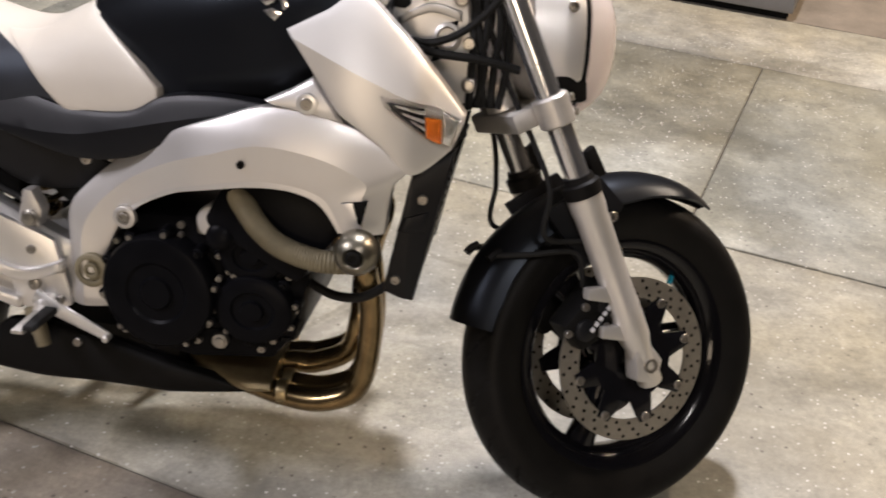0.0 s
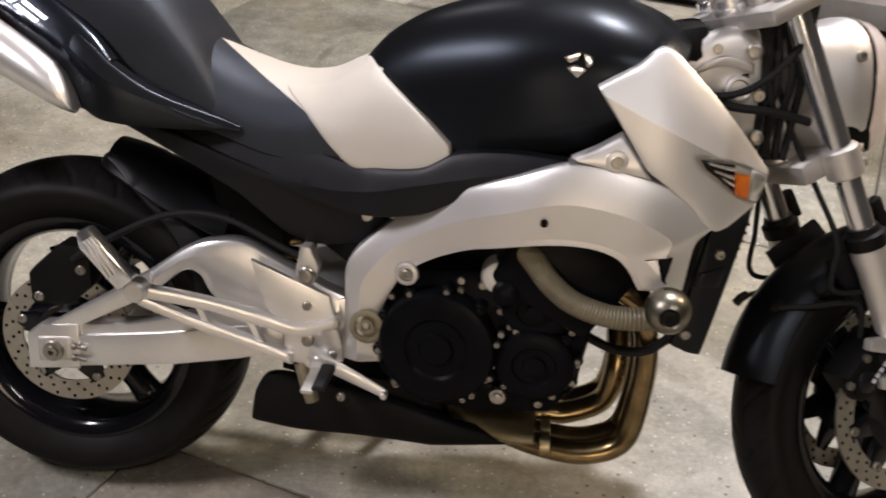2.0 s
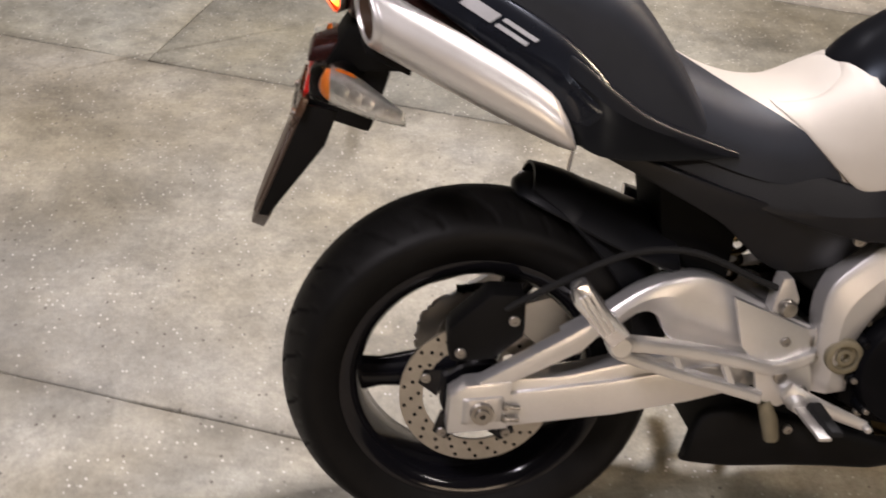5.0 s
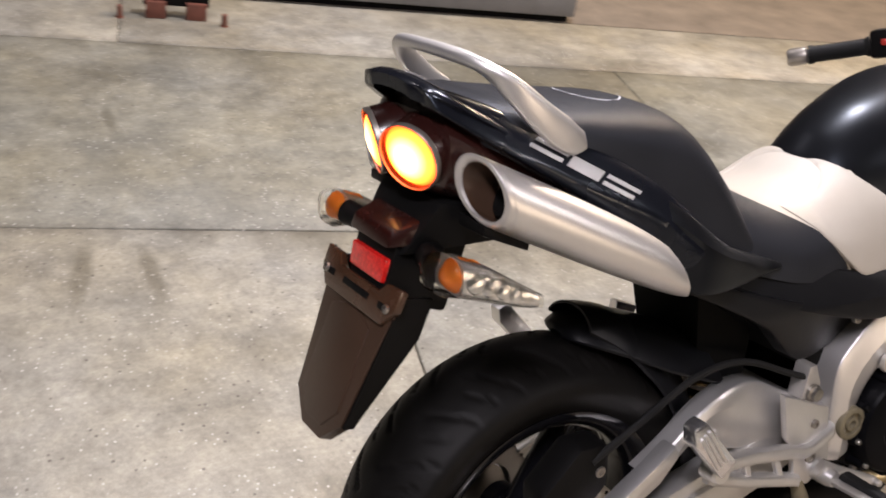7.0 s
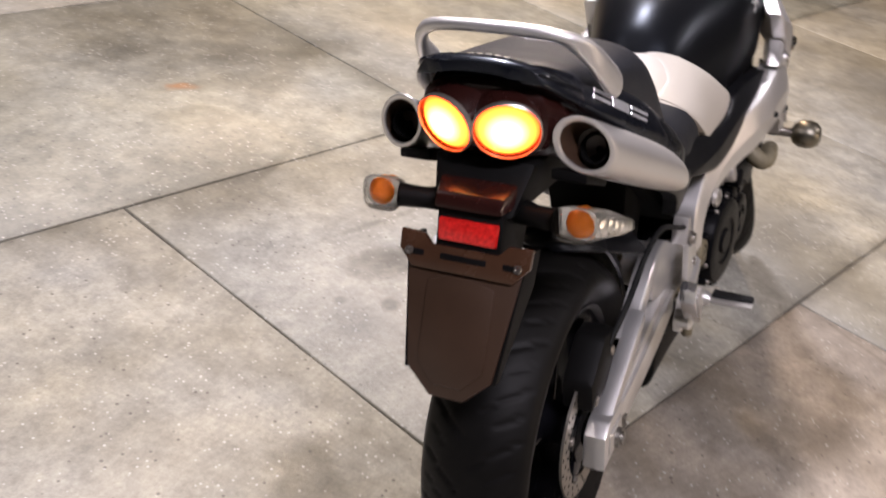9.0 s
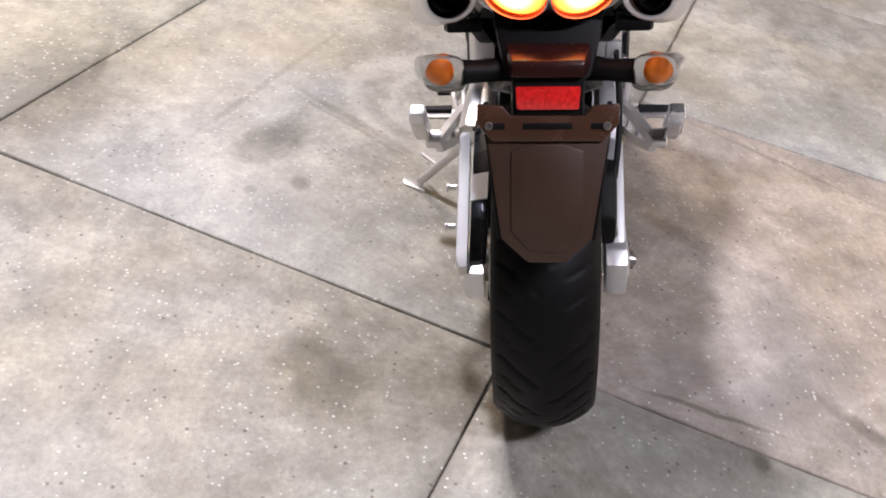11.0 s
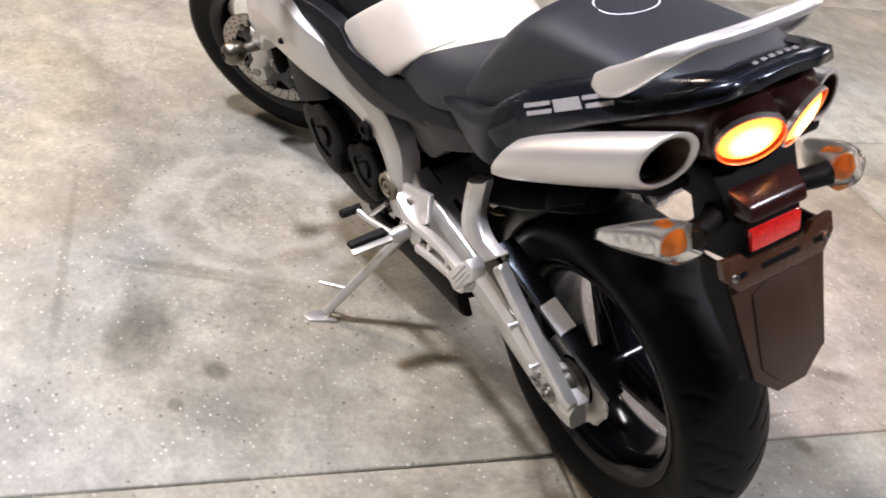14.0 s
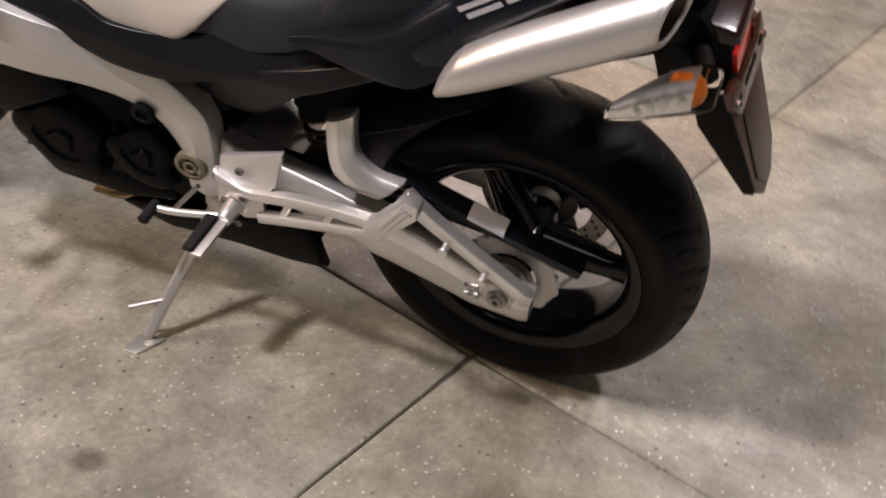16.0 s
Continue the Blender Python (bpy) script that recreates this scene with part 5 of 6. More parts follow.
flap = part("mud_flap", block([hang(u, y * 0.94, -0.022) for u, y in q], [hang(u, y, 0.0) for u, y in q], 0.004), BRONZE, hanger, "dark red-brown plastic mud flap")
q = [(0.086, -0.050), (0.076, -0.020), (0.076, 0.020), (0.086, 0.050), (0.200, 0.050), (0.230, 0.022), (0.230, -0.022), (0.200, -0.050)]
part("flap_face", block([hang(u, y, -0.002) for u, y in q], [hang(u, y, 0.0030) for u, y in q], 0.003), BRONZE, flap)
for s in MIRROR:
    q = [(0.020, -0.046), (0.030, 0.0), (0.214, 0.0), (0.210, -0.014), (0.075, -0.048)]
    part("flap_side", block([hang(u, s * (0.090 - 0.13 * max(0, u - 0.05)), d - 0.003) for u, d in q], [hang(u, s * (0.083 - 0.13 * max(0, u - 0.05)), d - 0.003) for u, d in q], 0.0015), DARK, flap, "black side wall of the mud flap")

# rear indicators
for s in MIRROR:
    stalk = exact(part("indicator_stalk", tube([(-0.215, s * 0.045, 0.822), (-0.236, s * 0.085, 0.826), (-0.246, s * 0.124, 0.829)], [0.022, 0.016, 0.018], 14, 10), DARK, hanger, "black rubber indicator stalk"))
    rows = [(-0.273, 0.126, 0.160, 0.816, 0.842), (-0.268, 0.117, 0.172, 0.808, 0.851), (-0.246, 0.118, 0.184, 0.805, 0.853), (-0.210, 0.130, 0.195, 0.797, 0.841), (-0.175, 0.155, 0.201, 0.789, 0.821), (-0.144, 0.186, 0.203, 0.786, 0.803)]
    fine = spline(rows, 22)

    def lens_ring(row, fy, fz, shift=0.0):
        x, y0, y1, z0, z1 = row
        return [Vector((x, s * ((y0 + y1) / 2 + shift + fy * (y1 - y0) / 2 * math.copysign(abs(math.cos(a)) ** 0.55, math.cos(a))), (z0 + z1) / 2 + fz * (z1 - z0) / 2 * math.copysign(abs(math.sin(a)) ** 0.55, math.sin(a)))) for a in np.linspace(0, 2 * math.pi, 24, endpoint=False)]

    ind = exact(part("rear_indicator", loft([lens_ring(row, 1, 1) for row in fine]), CLEAR, stalk, "clear rear indicator with amber bulb cover"))
    part("bulb_cover", disc_stack((-0.236, s * 0.153, 0.828), (-1, s * 0.1, 0.15), [(-0.024, 0.015), (-0.020, 0.019), (0.0, 0.0210), (0.010, 0.0190), (0.017, 0.0140), (0.021, 0.0060)], 18), AMBER, ind, "amber bulb cover")
    # silvered bowl on the inner side, with fluted ribs that catch the light
    part("reflector_bowl", loft([lens_ring(row, 0.84, 0.88, -0.05 * (row[2] - row[1])) for row in fine[9:-1]]), MIRRORED, ind, "silvered reflector bowl")
    for k in range(4):
        row = fine[11 + 2 * k]
        y, r = (row[1] + row[2]) / 2 + 0.40 * (row[2] - row[1]), 0.30 * (row[4] - row[3])
        part("reflector_flute", disc_stack((row[0], s * (y - 0.006), (row[3] + row[4]) / 2), (-0.3, s, 0.1), [(0, r), (0.005, r * 0.8), (0.007, r * 0.3)], 10), MIRRORED, ind)

# silencers
def muffler(s):
    a0, a1 = Vector((-0.198, s * 0.141, 0.924)), Vector((0.070, s * 0.200, 0.800))
    d = (a1 - a0).normalized()
    e1 = Vector((0, 1, 0)) - d * d.y
    e1.normalize()
    e2 = d.cross(e1) if d.cross(e1).z > 0 else -d.cross(e1)
    total = (a1 - a0).length

    def ring(f, w, h, slant, plan=None):
        plan = ease(f, [(0.06, 0.58), (0.6, 0.0)]) if plan is None else plan
        c = a0 + d * total * f
        out = []
        for t in np.linspace(0, 2 * math.pi, 36, endpoint=False):
            cc, ss = math.cos(t), math.sin(t)
            off = e1 * (w * cc) + e2 * (h * ss)
            out.append(c + off - d * slant * ss * h + d * plan * s * cc * w)
        return out

    rows = [(0.0, 0.0360, 0.0365, 0.62), (0.02, 0.0372, 0.0376, 0.62), (0.06, 0.0378, 0.0380, 0.62), (0.35, 0.0392, 0.0378, 0.62), (0.6, 0.0390, 0.0366, 0.75), (0.8, 0.0374, 0.0342, 0.95), (0.92, 0.0350, 0.0312, 1.1), (1.0, 0.030, 0.027, 1.2)]
    body = exact(part("silencer", loft([ring(*r) for r in spline(rows, 36)], caps=False), MUFFLER, bike, "satin silver under-seat silencer", 50))
    part("silencer_rim", loft([ring(0.012, 0.0372, 0.0376, 0.62), ring(-0.010, 0.0374, 0.0378, 0.62), ring(-0.015, 0.0366, 0.0370, 0.62), ring(-0.018, 0.0342, 0.0346, 0.62), ring(-0.014, 0.0312, 0.0316, 0.62), ring(0.0, 0.0296, 0.0300, 0.62)], caps=False), MUFFLER, body, "brushed steel silencer rim")
    part("silencer_bore", loft([ring(-0.004, 0.0299, 0.0303, 0.62), ring(0.16, 0.0290, 0.0292, 0.62), ring(0.161, 0.023, 0.023, 0.62), ring(0.162, 0.006, 0.006, 0.62)][::-1], caps=False), BRONZE, body, "dark brown silencer bore")
    pipe = disc_stack(a0 + d * 0.052, -d, [(0, 0.022), (0.024, 0.022), (0.026, 0.020), (0.004, 0.019), (0.003, 0.003)], 22)
    part("tail_pipe", pipe, DARK, body)
    part("end_cap", loft([ring(0.985, 0.0305, 0.0275, 1.18), ring(1.02, 0.026, 0.022, 1.2), ring(1.035, 0.010, 0.008, 1.2)]), MUFFLER, body)
    return body


for s in MIRROR:
    muffler(s)
    part("silencer_bracket", block([(-0.22, s * 0.09, 0.838), (-0.14, s * 0.10, 0.812), (-0.14, s * 0.150, 0.812), (-0.215, s * 0.140, 0.836)], [(-0.22, s * 0.09, 0.855), (-0.14, s * 0.10, 0.835), (-0.14, s * 0.150, 0.830), (-0.215, s * 0.140, 0.850)], 0.004), DARK, bike)

# swingarm
def arm_y(x, z):
    return ease(x, [(-0.06, 0.152), (0.05, 0.149), (0.20, 0.142), (0.40, 0.138), (0.52, 0.135)])


for s in MIRROR:
    if s > 0:
        beam = exact(part("swingarm", ribbon([(-0.056, 0.322), (0.030, 0.345), (0.100, 0.372), (0.180, 0.398), (0.300, 0.430), (0.400, 0.452), (0.520, 0.475)], [(-0.050, 0.258), (0.050, 0.262), (0.150, 0.286), (0.250, 0.308), (0.320, 0.330), (0.400, 0.360), (0.520, 0.385)], arm_y, 0.038, s, 50, 12, 0.006, 0.0, True, [(-0.054, 0.300), (0.030, 0.318), (0.100, 0.342), (0.180, 0.366), (0.300, 0.398), (0.400, 0.424), (0.520, 0.450)], 0.008), ALLOY, bike, "satin silver alloy swingarm", 16))
        exact(part("bracket_arm", ribbon([(0.259, 0.607), (0.259, 0.57), (0.25, 0.537), (0.216, 0.515), (0.169, 0.51)], [(0.31, 0.586), (0.305, 0.542), (0.291, 0.501), (0.254, 0.477), (0.209, 0.47)], lambda x, z: ease(z, [(0.490, 0.164), (0.597, 0.128)]), 0.022, s, 24, 8, 0.007, 0.0, False, [(0.284, 0.597), (0.282, 0.556), (0.27, 0.519), (0.235, 0.496), (0.189, 0.49)], 0.006), ALLOY, bike, "curved satin alloy bracket arm", 20))
    else:
        # angular box-section beam in two steps, end plate and arched brace
        beam = exact(part("swingarm", side_block([(0.030, 0.280), (0.216, 0.303), (0.332, 0.327), (0.418, 0.352), (0.530, 0.384), (0.530, 0.464), (0.386, 0.438), (0.330, 0.422), (0.196, 0.389), (0.130, 0.372), (0.030, 0.364)], -0.141, -0.098, 0.005), ALLOY, bike, "satin silver alloy swingarm"))
        part("beam_face", side_block([(0.040, 0.285), (0.216, 0.308), (0.332, 0.332), (0.415, 0.356), (0.415, 0.404), (0.330, 0.392), (0.196, 0.366), (0.040, 0.344)], -0.149, -0.138, 0.003), ALLOY, beam)
        part("arm_end", side_block([(-0.052, 0.272), (0.045, 0.283), (0.045, 0.369), (-0.026, 0.360), (-0.052, 0.341)], -0.153, -0.112, 0.005), ALLOY, beam)
        part("brace_rail", side_block([(-0.048, 0.338), (0.040, 0.360), (0.150, 0.420), (0.185, 0.460), (0.175, 0.480), (0.125, 0.446)], -0.150, -0.118, 0.006), ALLOY, beam)
        part("swingarm_brace", ribbon([(0.120, 0.442), (0.177, 0.479), (0.234, 0.522), (0.289, 0.544), (0.345, 0.544), (0.411, 0.512), (0.520, 0.462)], [(0.145, 0.424), (0.195, 0.452), (0.236, 0.484), (0.264, 0.478), (0.290, 0.440), (0.350, 0.424), (0.520, 0.400)], lambda x, z: 0.140, 0.034, s, 54, 10, 0.005, 0.0, False, [(0.132, 0.433), (0.186, 0.468), (0.235, 0.506), (0.280, 0.516), (0.325, 0.500), (0.385, 0.474), (0.520, 0.432)], 0.006), ALLOY, beam, "arched alloy swingarm brace", 18)
    part("axle_plate", ribbon([(-0.030, 0.338), (0.035, 0.344)], [(-0.030, 0.292), (0.035, 0.298)], lambda x, z: arm_y(x, z) + 0.008, 0.012, s, 10, 8, 0.004, 0, True), FORGED, beam, "chain adjuster plate")
    part("axle_nut", disc_stack((0, s * 0.158, 0.316), (0, s, 0), [(0, 0.019), (0.008, 0.018), (0.008, 0.012), (0.013, 0.011), (0.013, 0.005), (0.003, 0.004)], 20), BOLT, beam)
    for x, z in ((0.040, 0.326), (0.040, 0.304)):
        part("adjuster_bolt", disc_stack((x, s * 0.156, z), (-1, 0, 0.1), [(-0.02, 0.004), (0.0, 0.004), (0.0, 0.007), (0.006, 0.007)], 10), BOLT, beam)
part("swingarm_bridge", box((0.40, -0.13, 0.39), (0.50, 0.13, 0.46), 0.015), ALLOY, bike)
left_rail = ribbon([(-0.062, 0.342), (0.04, 0.412), (0.11, 0.464), (0.156, 0.505)], [(-0.052, 0.314), (0.05, 0.388), (0.124, 0.440), (0.178, 0.482)], lambda x, z: 0.166, 0.022, 1, 24, 8, 0.006, 0.0)
exact(part("swingarm_rail", left_rail, ALLOY, bike, "satin alloy upper swingarm rail"))
for x, z in ((0.085, 0.418), (0.02, 0.376)):
    part("rail_hook", disc_stack((x, 0.162, z), (0, 1, 0), [(0, 0.006), (0.012, 0.005), (0.014, 0.008), (0.018, 0.007)], 12), ALLOY, bike)
# chain guard, chain, sticker
bm = block([(0.200, 0.100, 0.500), (0.200, 0.138, 0.490), (-0.125, 0.134, 0.388), (-0.125, 0.104, 0.394)], [(0.205, 0.100, 0.512), (0.205, 0.138, 0.503), (-0.132, 0.134, 0.406), (-0.132, 0.104, 0.410)], 0.003)
guard = exact(part("chain_guard", bm, GLOSS, bike, "black chain guard with a pale sticker"))
part("sticker", block([(0.064, 0.106, 0.4660), (0.064, 0.137, 0.4590), (0.002, 0.137, 0.4410), (0.002, 0.106, 0.4480)], [(0.064, 0.106, 0.4715), (0.064, 0.137, 0.4650), (0.002, 0.137, 0.4470), (0.002, 0.106, 0.4535)], 0), LABEL, guard, "pale blue-white warning sticker")
bolt(guard, (0.180, 0.134, 0.498), (0, 0.5, 1), 0.008)
bm = bmesh.new()
for k in range(46):
    f = k / 45
    for za, zb in ((0.403, 0.465), (0.232, 0.345)):
        x, z = -0.01 + 0.56 * f, za + (zb - za) * f
        box((x - 0.007, 0.092, z - 0.006), (x + 0.0055, 0.104, z + 0.006), 0, bm)
tagged(part("chain", bm, DARK, bike), "oily dark drive chain", kind="stuff")
# hugger
rings = []
for k in range(17):
    f = k / 16
    ang = radians(78 - 62 * f)
    d = Vector((math.cos(ang), 0, math.sin(ang)))
    o, i_ = [], []
    for j in range(11):
        g = j / 10 * 2 - 1
        w = ease(f, [(0, 0.050), (0.2, 0.085), (1, 0.100)])
        rr = 0.340 + ease(f, [(0, 0.004), (0.3, 0.008), (1, -0.002)]) - 0.075 * (1 - math.cos(g * 1.3)) / (1 - math.cos(1.3)) * ease(f, [(0, 0.35), (0.3, 0.8), (1, 1.1)])
        o.append(Vector(RC) + d * rr + Vector((0, w * math.sin(g * 1.3) / math.sin(1.3), 0)))
        i_.append(Vector(RC) + d * (rr - 0.004) + Vector((0, 0.96 * w * math.sin(g * 1.3) / math.sin(1.3), 0)))
    rings.append(o + i_[::-1])
part("rear_hugger", loft(rings), PLASTIC, bike, "satin black rear wheel hugger")
rings = []
for x, w, top, rim in spline([(0.044, 0.012, 0.640, 0.634), (0.052, 0.040, 0.650, 0.636), (0.082, 0.066, 0.660, 0.628), (0.13, 0.086, 0.655, 0.610), (0.19, 0.102, 0.638, 0.583), (0.30, 0.116, 0.592, 0.540)], 20):
    arch = [Vector((x, w * math.sin(g), rim + (top - rim) * (1 - abs(math.sin(g)) ** 2.6))) for g in np.linspace(-math.pi / 2, math.pi / 2, 15)]
    rings.append(arch + [p + Vector((0.002, 0, -0.005)) for p in reversed(arch)])
exact(part("hugger_tail", loft(rings), PLASTIC, bike, "pointed black tail of the wheel hugger"))
# rear caliper and bracket
bm = side_block([(-0.052, 0.385), (0.018, 0.392), (0.064, 0.432), (0.060, 0.505), (0.006, 0.508), (-0.058, 0.446)], -0.128, -0.070, 0.012)
cal = exact(part("rear_caliper", bm, DARK, bike, "black rear brake caliper"))
for x, z in ((0.044, 0.462), (-0.036, 0.405)):
    bolt(cal, (x, -0.127, z), (0, -1, 0), 0.009)
part("rear_brake_hose", tube([(0.03, -0.12, 0.47), (0.10, -0.13, 0.515), (0.20, -0.135, 0.565), (0.30, -0.14, 0.575), (0.40, -0.15, 0.545), (0.45, -0.155, 0.525)], 0.0055, 8, 40), GRIP, bike)

# shock spring, and black blocks added to fill the shaded space between the panels
core = part("sub_frame", block([(0.27, -0.10, 0.655), (0.52, -0.12, 0.50), (0.52, 0.12, 0.50), (0.27, 0.10, 0.655)], [(0.06, -0.10, 0.80), (0.52, -0.12, 0.72), (0.52, 0.12, 0.72), (0.06, 0.10, 0.80)], 0.02), GAP_BLACK, bike, "black block filling the shaded space between the side panels")
part("battery_tray", block([(0.27, -0.07, 0.53), (0.38, -0.07, 0.50), (0.38, 0.07, 0.50), (0.27, 0.07, 0.53)], [(0.24, -0.08, 0.68), (0.38, -0.08, 0.68), (0.38, 0.08, 0.68), (0.24, 0.08, 0.68)], 0.01), GAP_BLACK, bike, "black block filling the shaded gap under the seat")
coil = [(0.365 + 0.036 * math.cos(a * 2 * math.pi) + 0.03 * a / 6, 0.036 * math.sin(a * 2 * math.pi), 0.42 + 0.026 * a) for a in np.linspace(0, 6, 97)]
part("shock_spring", tube(coil, 0.006, 8, 200), PIPE, bike, "coil spring of the rear shock")

# engine
bm = side_block([(0.565, 0.330), (0.640, 0.292), (0.80, 0.292), (0.895, 0.330), (0.915, 0.46), (0.88, 0.54), (0.75, 0.545), (0.60, 0.530), (0.560, 0.44)], -0.145, 0.145, 0.02)
engine = part("engine_block", bm, ENGINE, bike, "black painted four-cylinder engine")
bm = block([(0.740, -0.175, 0.540), (0.900, -0.175, 0.450), (0.900, 0.175, 0.450), (0.740, 0.175, 0.540)], [(0.800, -0.165, 0.655), (0.985, -0.165, 0.575), (0.985, 0.165, 0.575), (0.800, 0.165, 0.655)], 0.018)
part("cylinder_head", bm, ENGINE, engine, "black cylinder head")


def cover(c, rx, rz, y0, y1, s, name, label):
    rings = []
    for f, sc in ((y0, 1.0), (y1 - 0.010, 1.0), (y1 - 0.003, 0.95), (y1, 0.84), (y1, 0.55), (y1 - 0.004, 0.50), (y1 - 0.004, 0.30), (y1 + 0.002, 0.26), (y1 + 0.002, 0.05)):
        rings.append([Vector((c[0] + rx * sc * math.cos(a), s * f, c[1] + rz * sc * math.sin(a))) for a in np.linspace(0, 2 * math.pi, 40, endpoint=False)])
    if s > 0:
        # the left covers are irregular castings
        for row in rings:
            for p in row:
                a = math.atan2(p.z - c[1], p.x - c[0])
                f = 1 + 0.11 * math.sin(3 * a + 1) + 0.06 * math.sin(5 * a)
                p.x, p.z = c[0] + (p.x - c[0]) * f, c[1] + (p.z - c[1]) * f
    ob = part(name, loft(rings), ENGINE, engine, label)
    for k in range(10):
        a = 2 * math.pi * k / 10 + 0.2
        x, z = c[0] + rx * 1.02 * math.cos(a), c[1] + rz * 1.02 * math.sin(a)
        part("cover_lug", disc_stack((x, s * (y0 - 0.01), z), (0, s, 0), [(0, 0.011), (y1 - y0 - 0.006, 0.010), (y1 - y0 - 0.004, 0.008)], 14), ENGINE, ob)
        bolt(ob, (x, s * (y1 - 0.012), z), (0, s, 0), 0.0050, "bolt", DARK if s > 0 or k % 3 == 1 else BOLT)
    return ob


cover((0.668, 0.408), 0.098, 0.100, 0.140, 0.186, -1, "clutch_cover", "round black clutch cover")
cover((0.828, 0.395), 0.066, 0.062, 0.135, 0.172, -1, "timing_cover", "black timing cover")
cover((0.822, 0.488), 0.055, 0.046, 0.135, 0.165, -1, "starter_cover", "black starter cover")
cover((0.800, 0.420), 0.084, 0.084, 0.140, 0.172, 1, "alternator_cover", "round black alternator cover")
cover((0.650, 0.410), 0.062, 0.070, 0.135, 0.165, 1, "sprocket_cover", "black sprocket cover")
part("oil_cap", disc_stack((0.638, -0.160, 0.478), (0, -1, 0.3), [(0, 0.018), (0.012, 0.018), (0.014, 0.014), (0.020, 0.013), (0.021, 0.006)], 20), BOLT, engine, "alloy oil filler cap")
part("oil_drain", disc_stack((0.774, -0.160, 0.331), (0, -1, 0), [(0, 0.014), (0.010, 0.013), (0.010, 0.008), (0.015, 0.008), (0.016, 0.003)], 18), BOLT, engine)
starter = part("starter_motor", disc_stack((0.758, -0.120, 0.537), (0.05, -1, 0.12), [(0, 0.028), (0.042, 0.028), (0.048, 0.025), (0.050, 0.016)], 28), FORGED, engine, "dull alloy starter motor")
part("starter_cap", disc_stack((0.772, -0.150, 0.518), (0.05, -1, 0.1), [(0, 0.022), (0.024, 0.022), (0.028, 0.018), (0.030, 0.008)], 24), ENGINE, starter, "black cap")
for k in range(7):
    bolt(engine, (0.70 + 0.035 * k, -0.147, 0.522 - 0.004 * k), (0, -1, 0.1), 0.0065)
part("lower_cover", side_block([(0.61, 0.300), (0.72, 0.283), (0.86, 0.300), (0.89, 0.345), (0.62, 0.340)], -0.15, 0.15, 0.012), ENGINE, engine)
for x in (0.60, 0.66, 0.73, 0.84):
    bolt(engine, (x, -0.152, 0.318), (0, -1, 0), 0.0065)
for x, z, y in ((0.585, 0.478, 0.147), (0.60, 0.512, 0.147), (0.735, 0.472, 0.168), (0.752, 0.355, 0.160), (0.772, 0.445, 0.168), (0.882, 0.455, 0.150), (0.893, 0.395, 0.148), (0.700, 0.505, 0.150), (0.565, 0.395, 0.147), (0.905, 0.500, 0.170)):
    bolt(engine, (x, -y, z), (0, -1, 0), 0.0056)
# black block added for the shade of intake and airbox space above the engine
part("airbox", block([(0.60, -0.13, 0.60), (0.98, -0.15, 0.62), (0.98, 0.15, 0.62), (0.60, 0.13, 0.60)], [(0.60, -0.11, 0.74), (1.02, -0.12, 0.86), (1.02, 0.12, 0.86), (0.60, 0.11, 0.74)], 0.02), GAP_BLACK, engine, "black block filling the shaded airbox space above the engine")
# exhaust headers
for y0, y1, back, lift in ((-0.125, -0.092, 0.0, 0.0), (-0.060, -0.052, 0.004, 0.004), (0.060, 0.0, 0.034, 0.022), (0.125, 0.042, 0.034, 0.022)):
    head = part("exhaust_header", tube([(0.945, y0, 0.535), (0.985, y0, 0.500), (1.006 - back, (y0 + y1) / 2, 0.420), (1.008 - back, y1, 0.330), (0.990 - back, y1, 0.232 + lift), (0.930 - back, y1, 0.197 + lift), (0.860, y1 * 0.9, 0.194 + lift), (0.790, y1 * 0.75, 0.204)], 0.0205, 16, 60), PIPE, bike, "heat-tinted steel exhaust header pipe")
    part("flange", disc_stack((0.940, y0, 0.540), (0.75, 0, -0.65), [(0, 0.030), (0.010, 0.030), (0.012, 0.024)], 18), BOLT, head)
part("collector", loft([[Vector((x, w * math.cos(a), z + h * math.sin(a))) for a in np.linspace(0, 2 * math.pi, 24, endpoint=False)] for x, w, h, z in ((0.84, 0.105, 0.024, 0.212), (0.80, 0.105, 0.030, 0.210), (0.75, 0.095, 0.034, 0.214), (0.70, 0.070, 0.034, 0.224), (0.60, 0.05, 0.034, 0.245))]), COLLECTOR, bike, "heat-tinted exhaust collector")
for y in (-0.085, -0.045):
    part("pipe_clamp", disc_stack((0.852, y, 0.2010), (1, 0, 0.05), [(0, 0.0215), (0.008, 0.0222), (0.016, 0.0215)], 18), COLLECTOR, bike)
# black belly cover over the exhaust chamber
for s in MIRROR:
    belly = part("belly_cover", ribbon([(0.346, 0.262), (0.378, 0.298), (0.50, 0.286), (0.588, 0.266), (0.68, 0.243), (0.768, 0.214)], [(0.338, 0.198), (0.42, 0.186), (0.52, 0.187), (0.60, 0.187), (0.70, 0.187), (0.800, 0.190)], lambda x, z: 0.128 - 0.10 * max(0, 0.25 - z) - 0.25 * max(0, x - 0.66), 0.02, s, 40, 10, 0.006, 0.006), DARK, bike, "scuffed black belly cover")
    bolt(belly, (0.50, s * 0.134, 0.270), (0, s, 0), 0.008)
part("exhaust_chamber", block([(0.37, -0.10, 0.200), (0.70, -0.09, 0.200), (0.70, 0.09, 0.200), (0.37, 0.10, 0.200)], [(0.42, -0.10, 0.305), (0.66, -0.09, 0.290), (0.66, 0.09, 0.290), (0.42, 0.10, 0.305)], 0.02), DARK, bike)

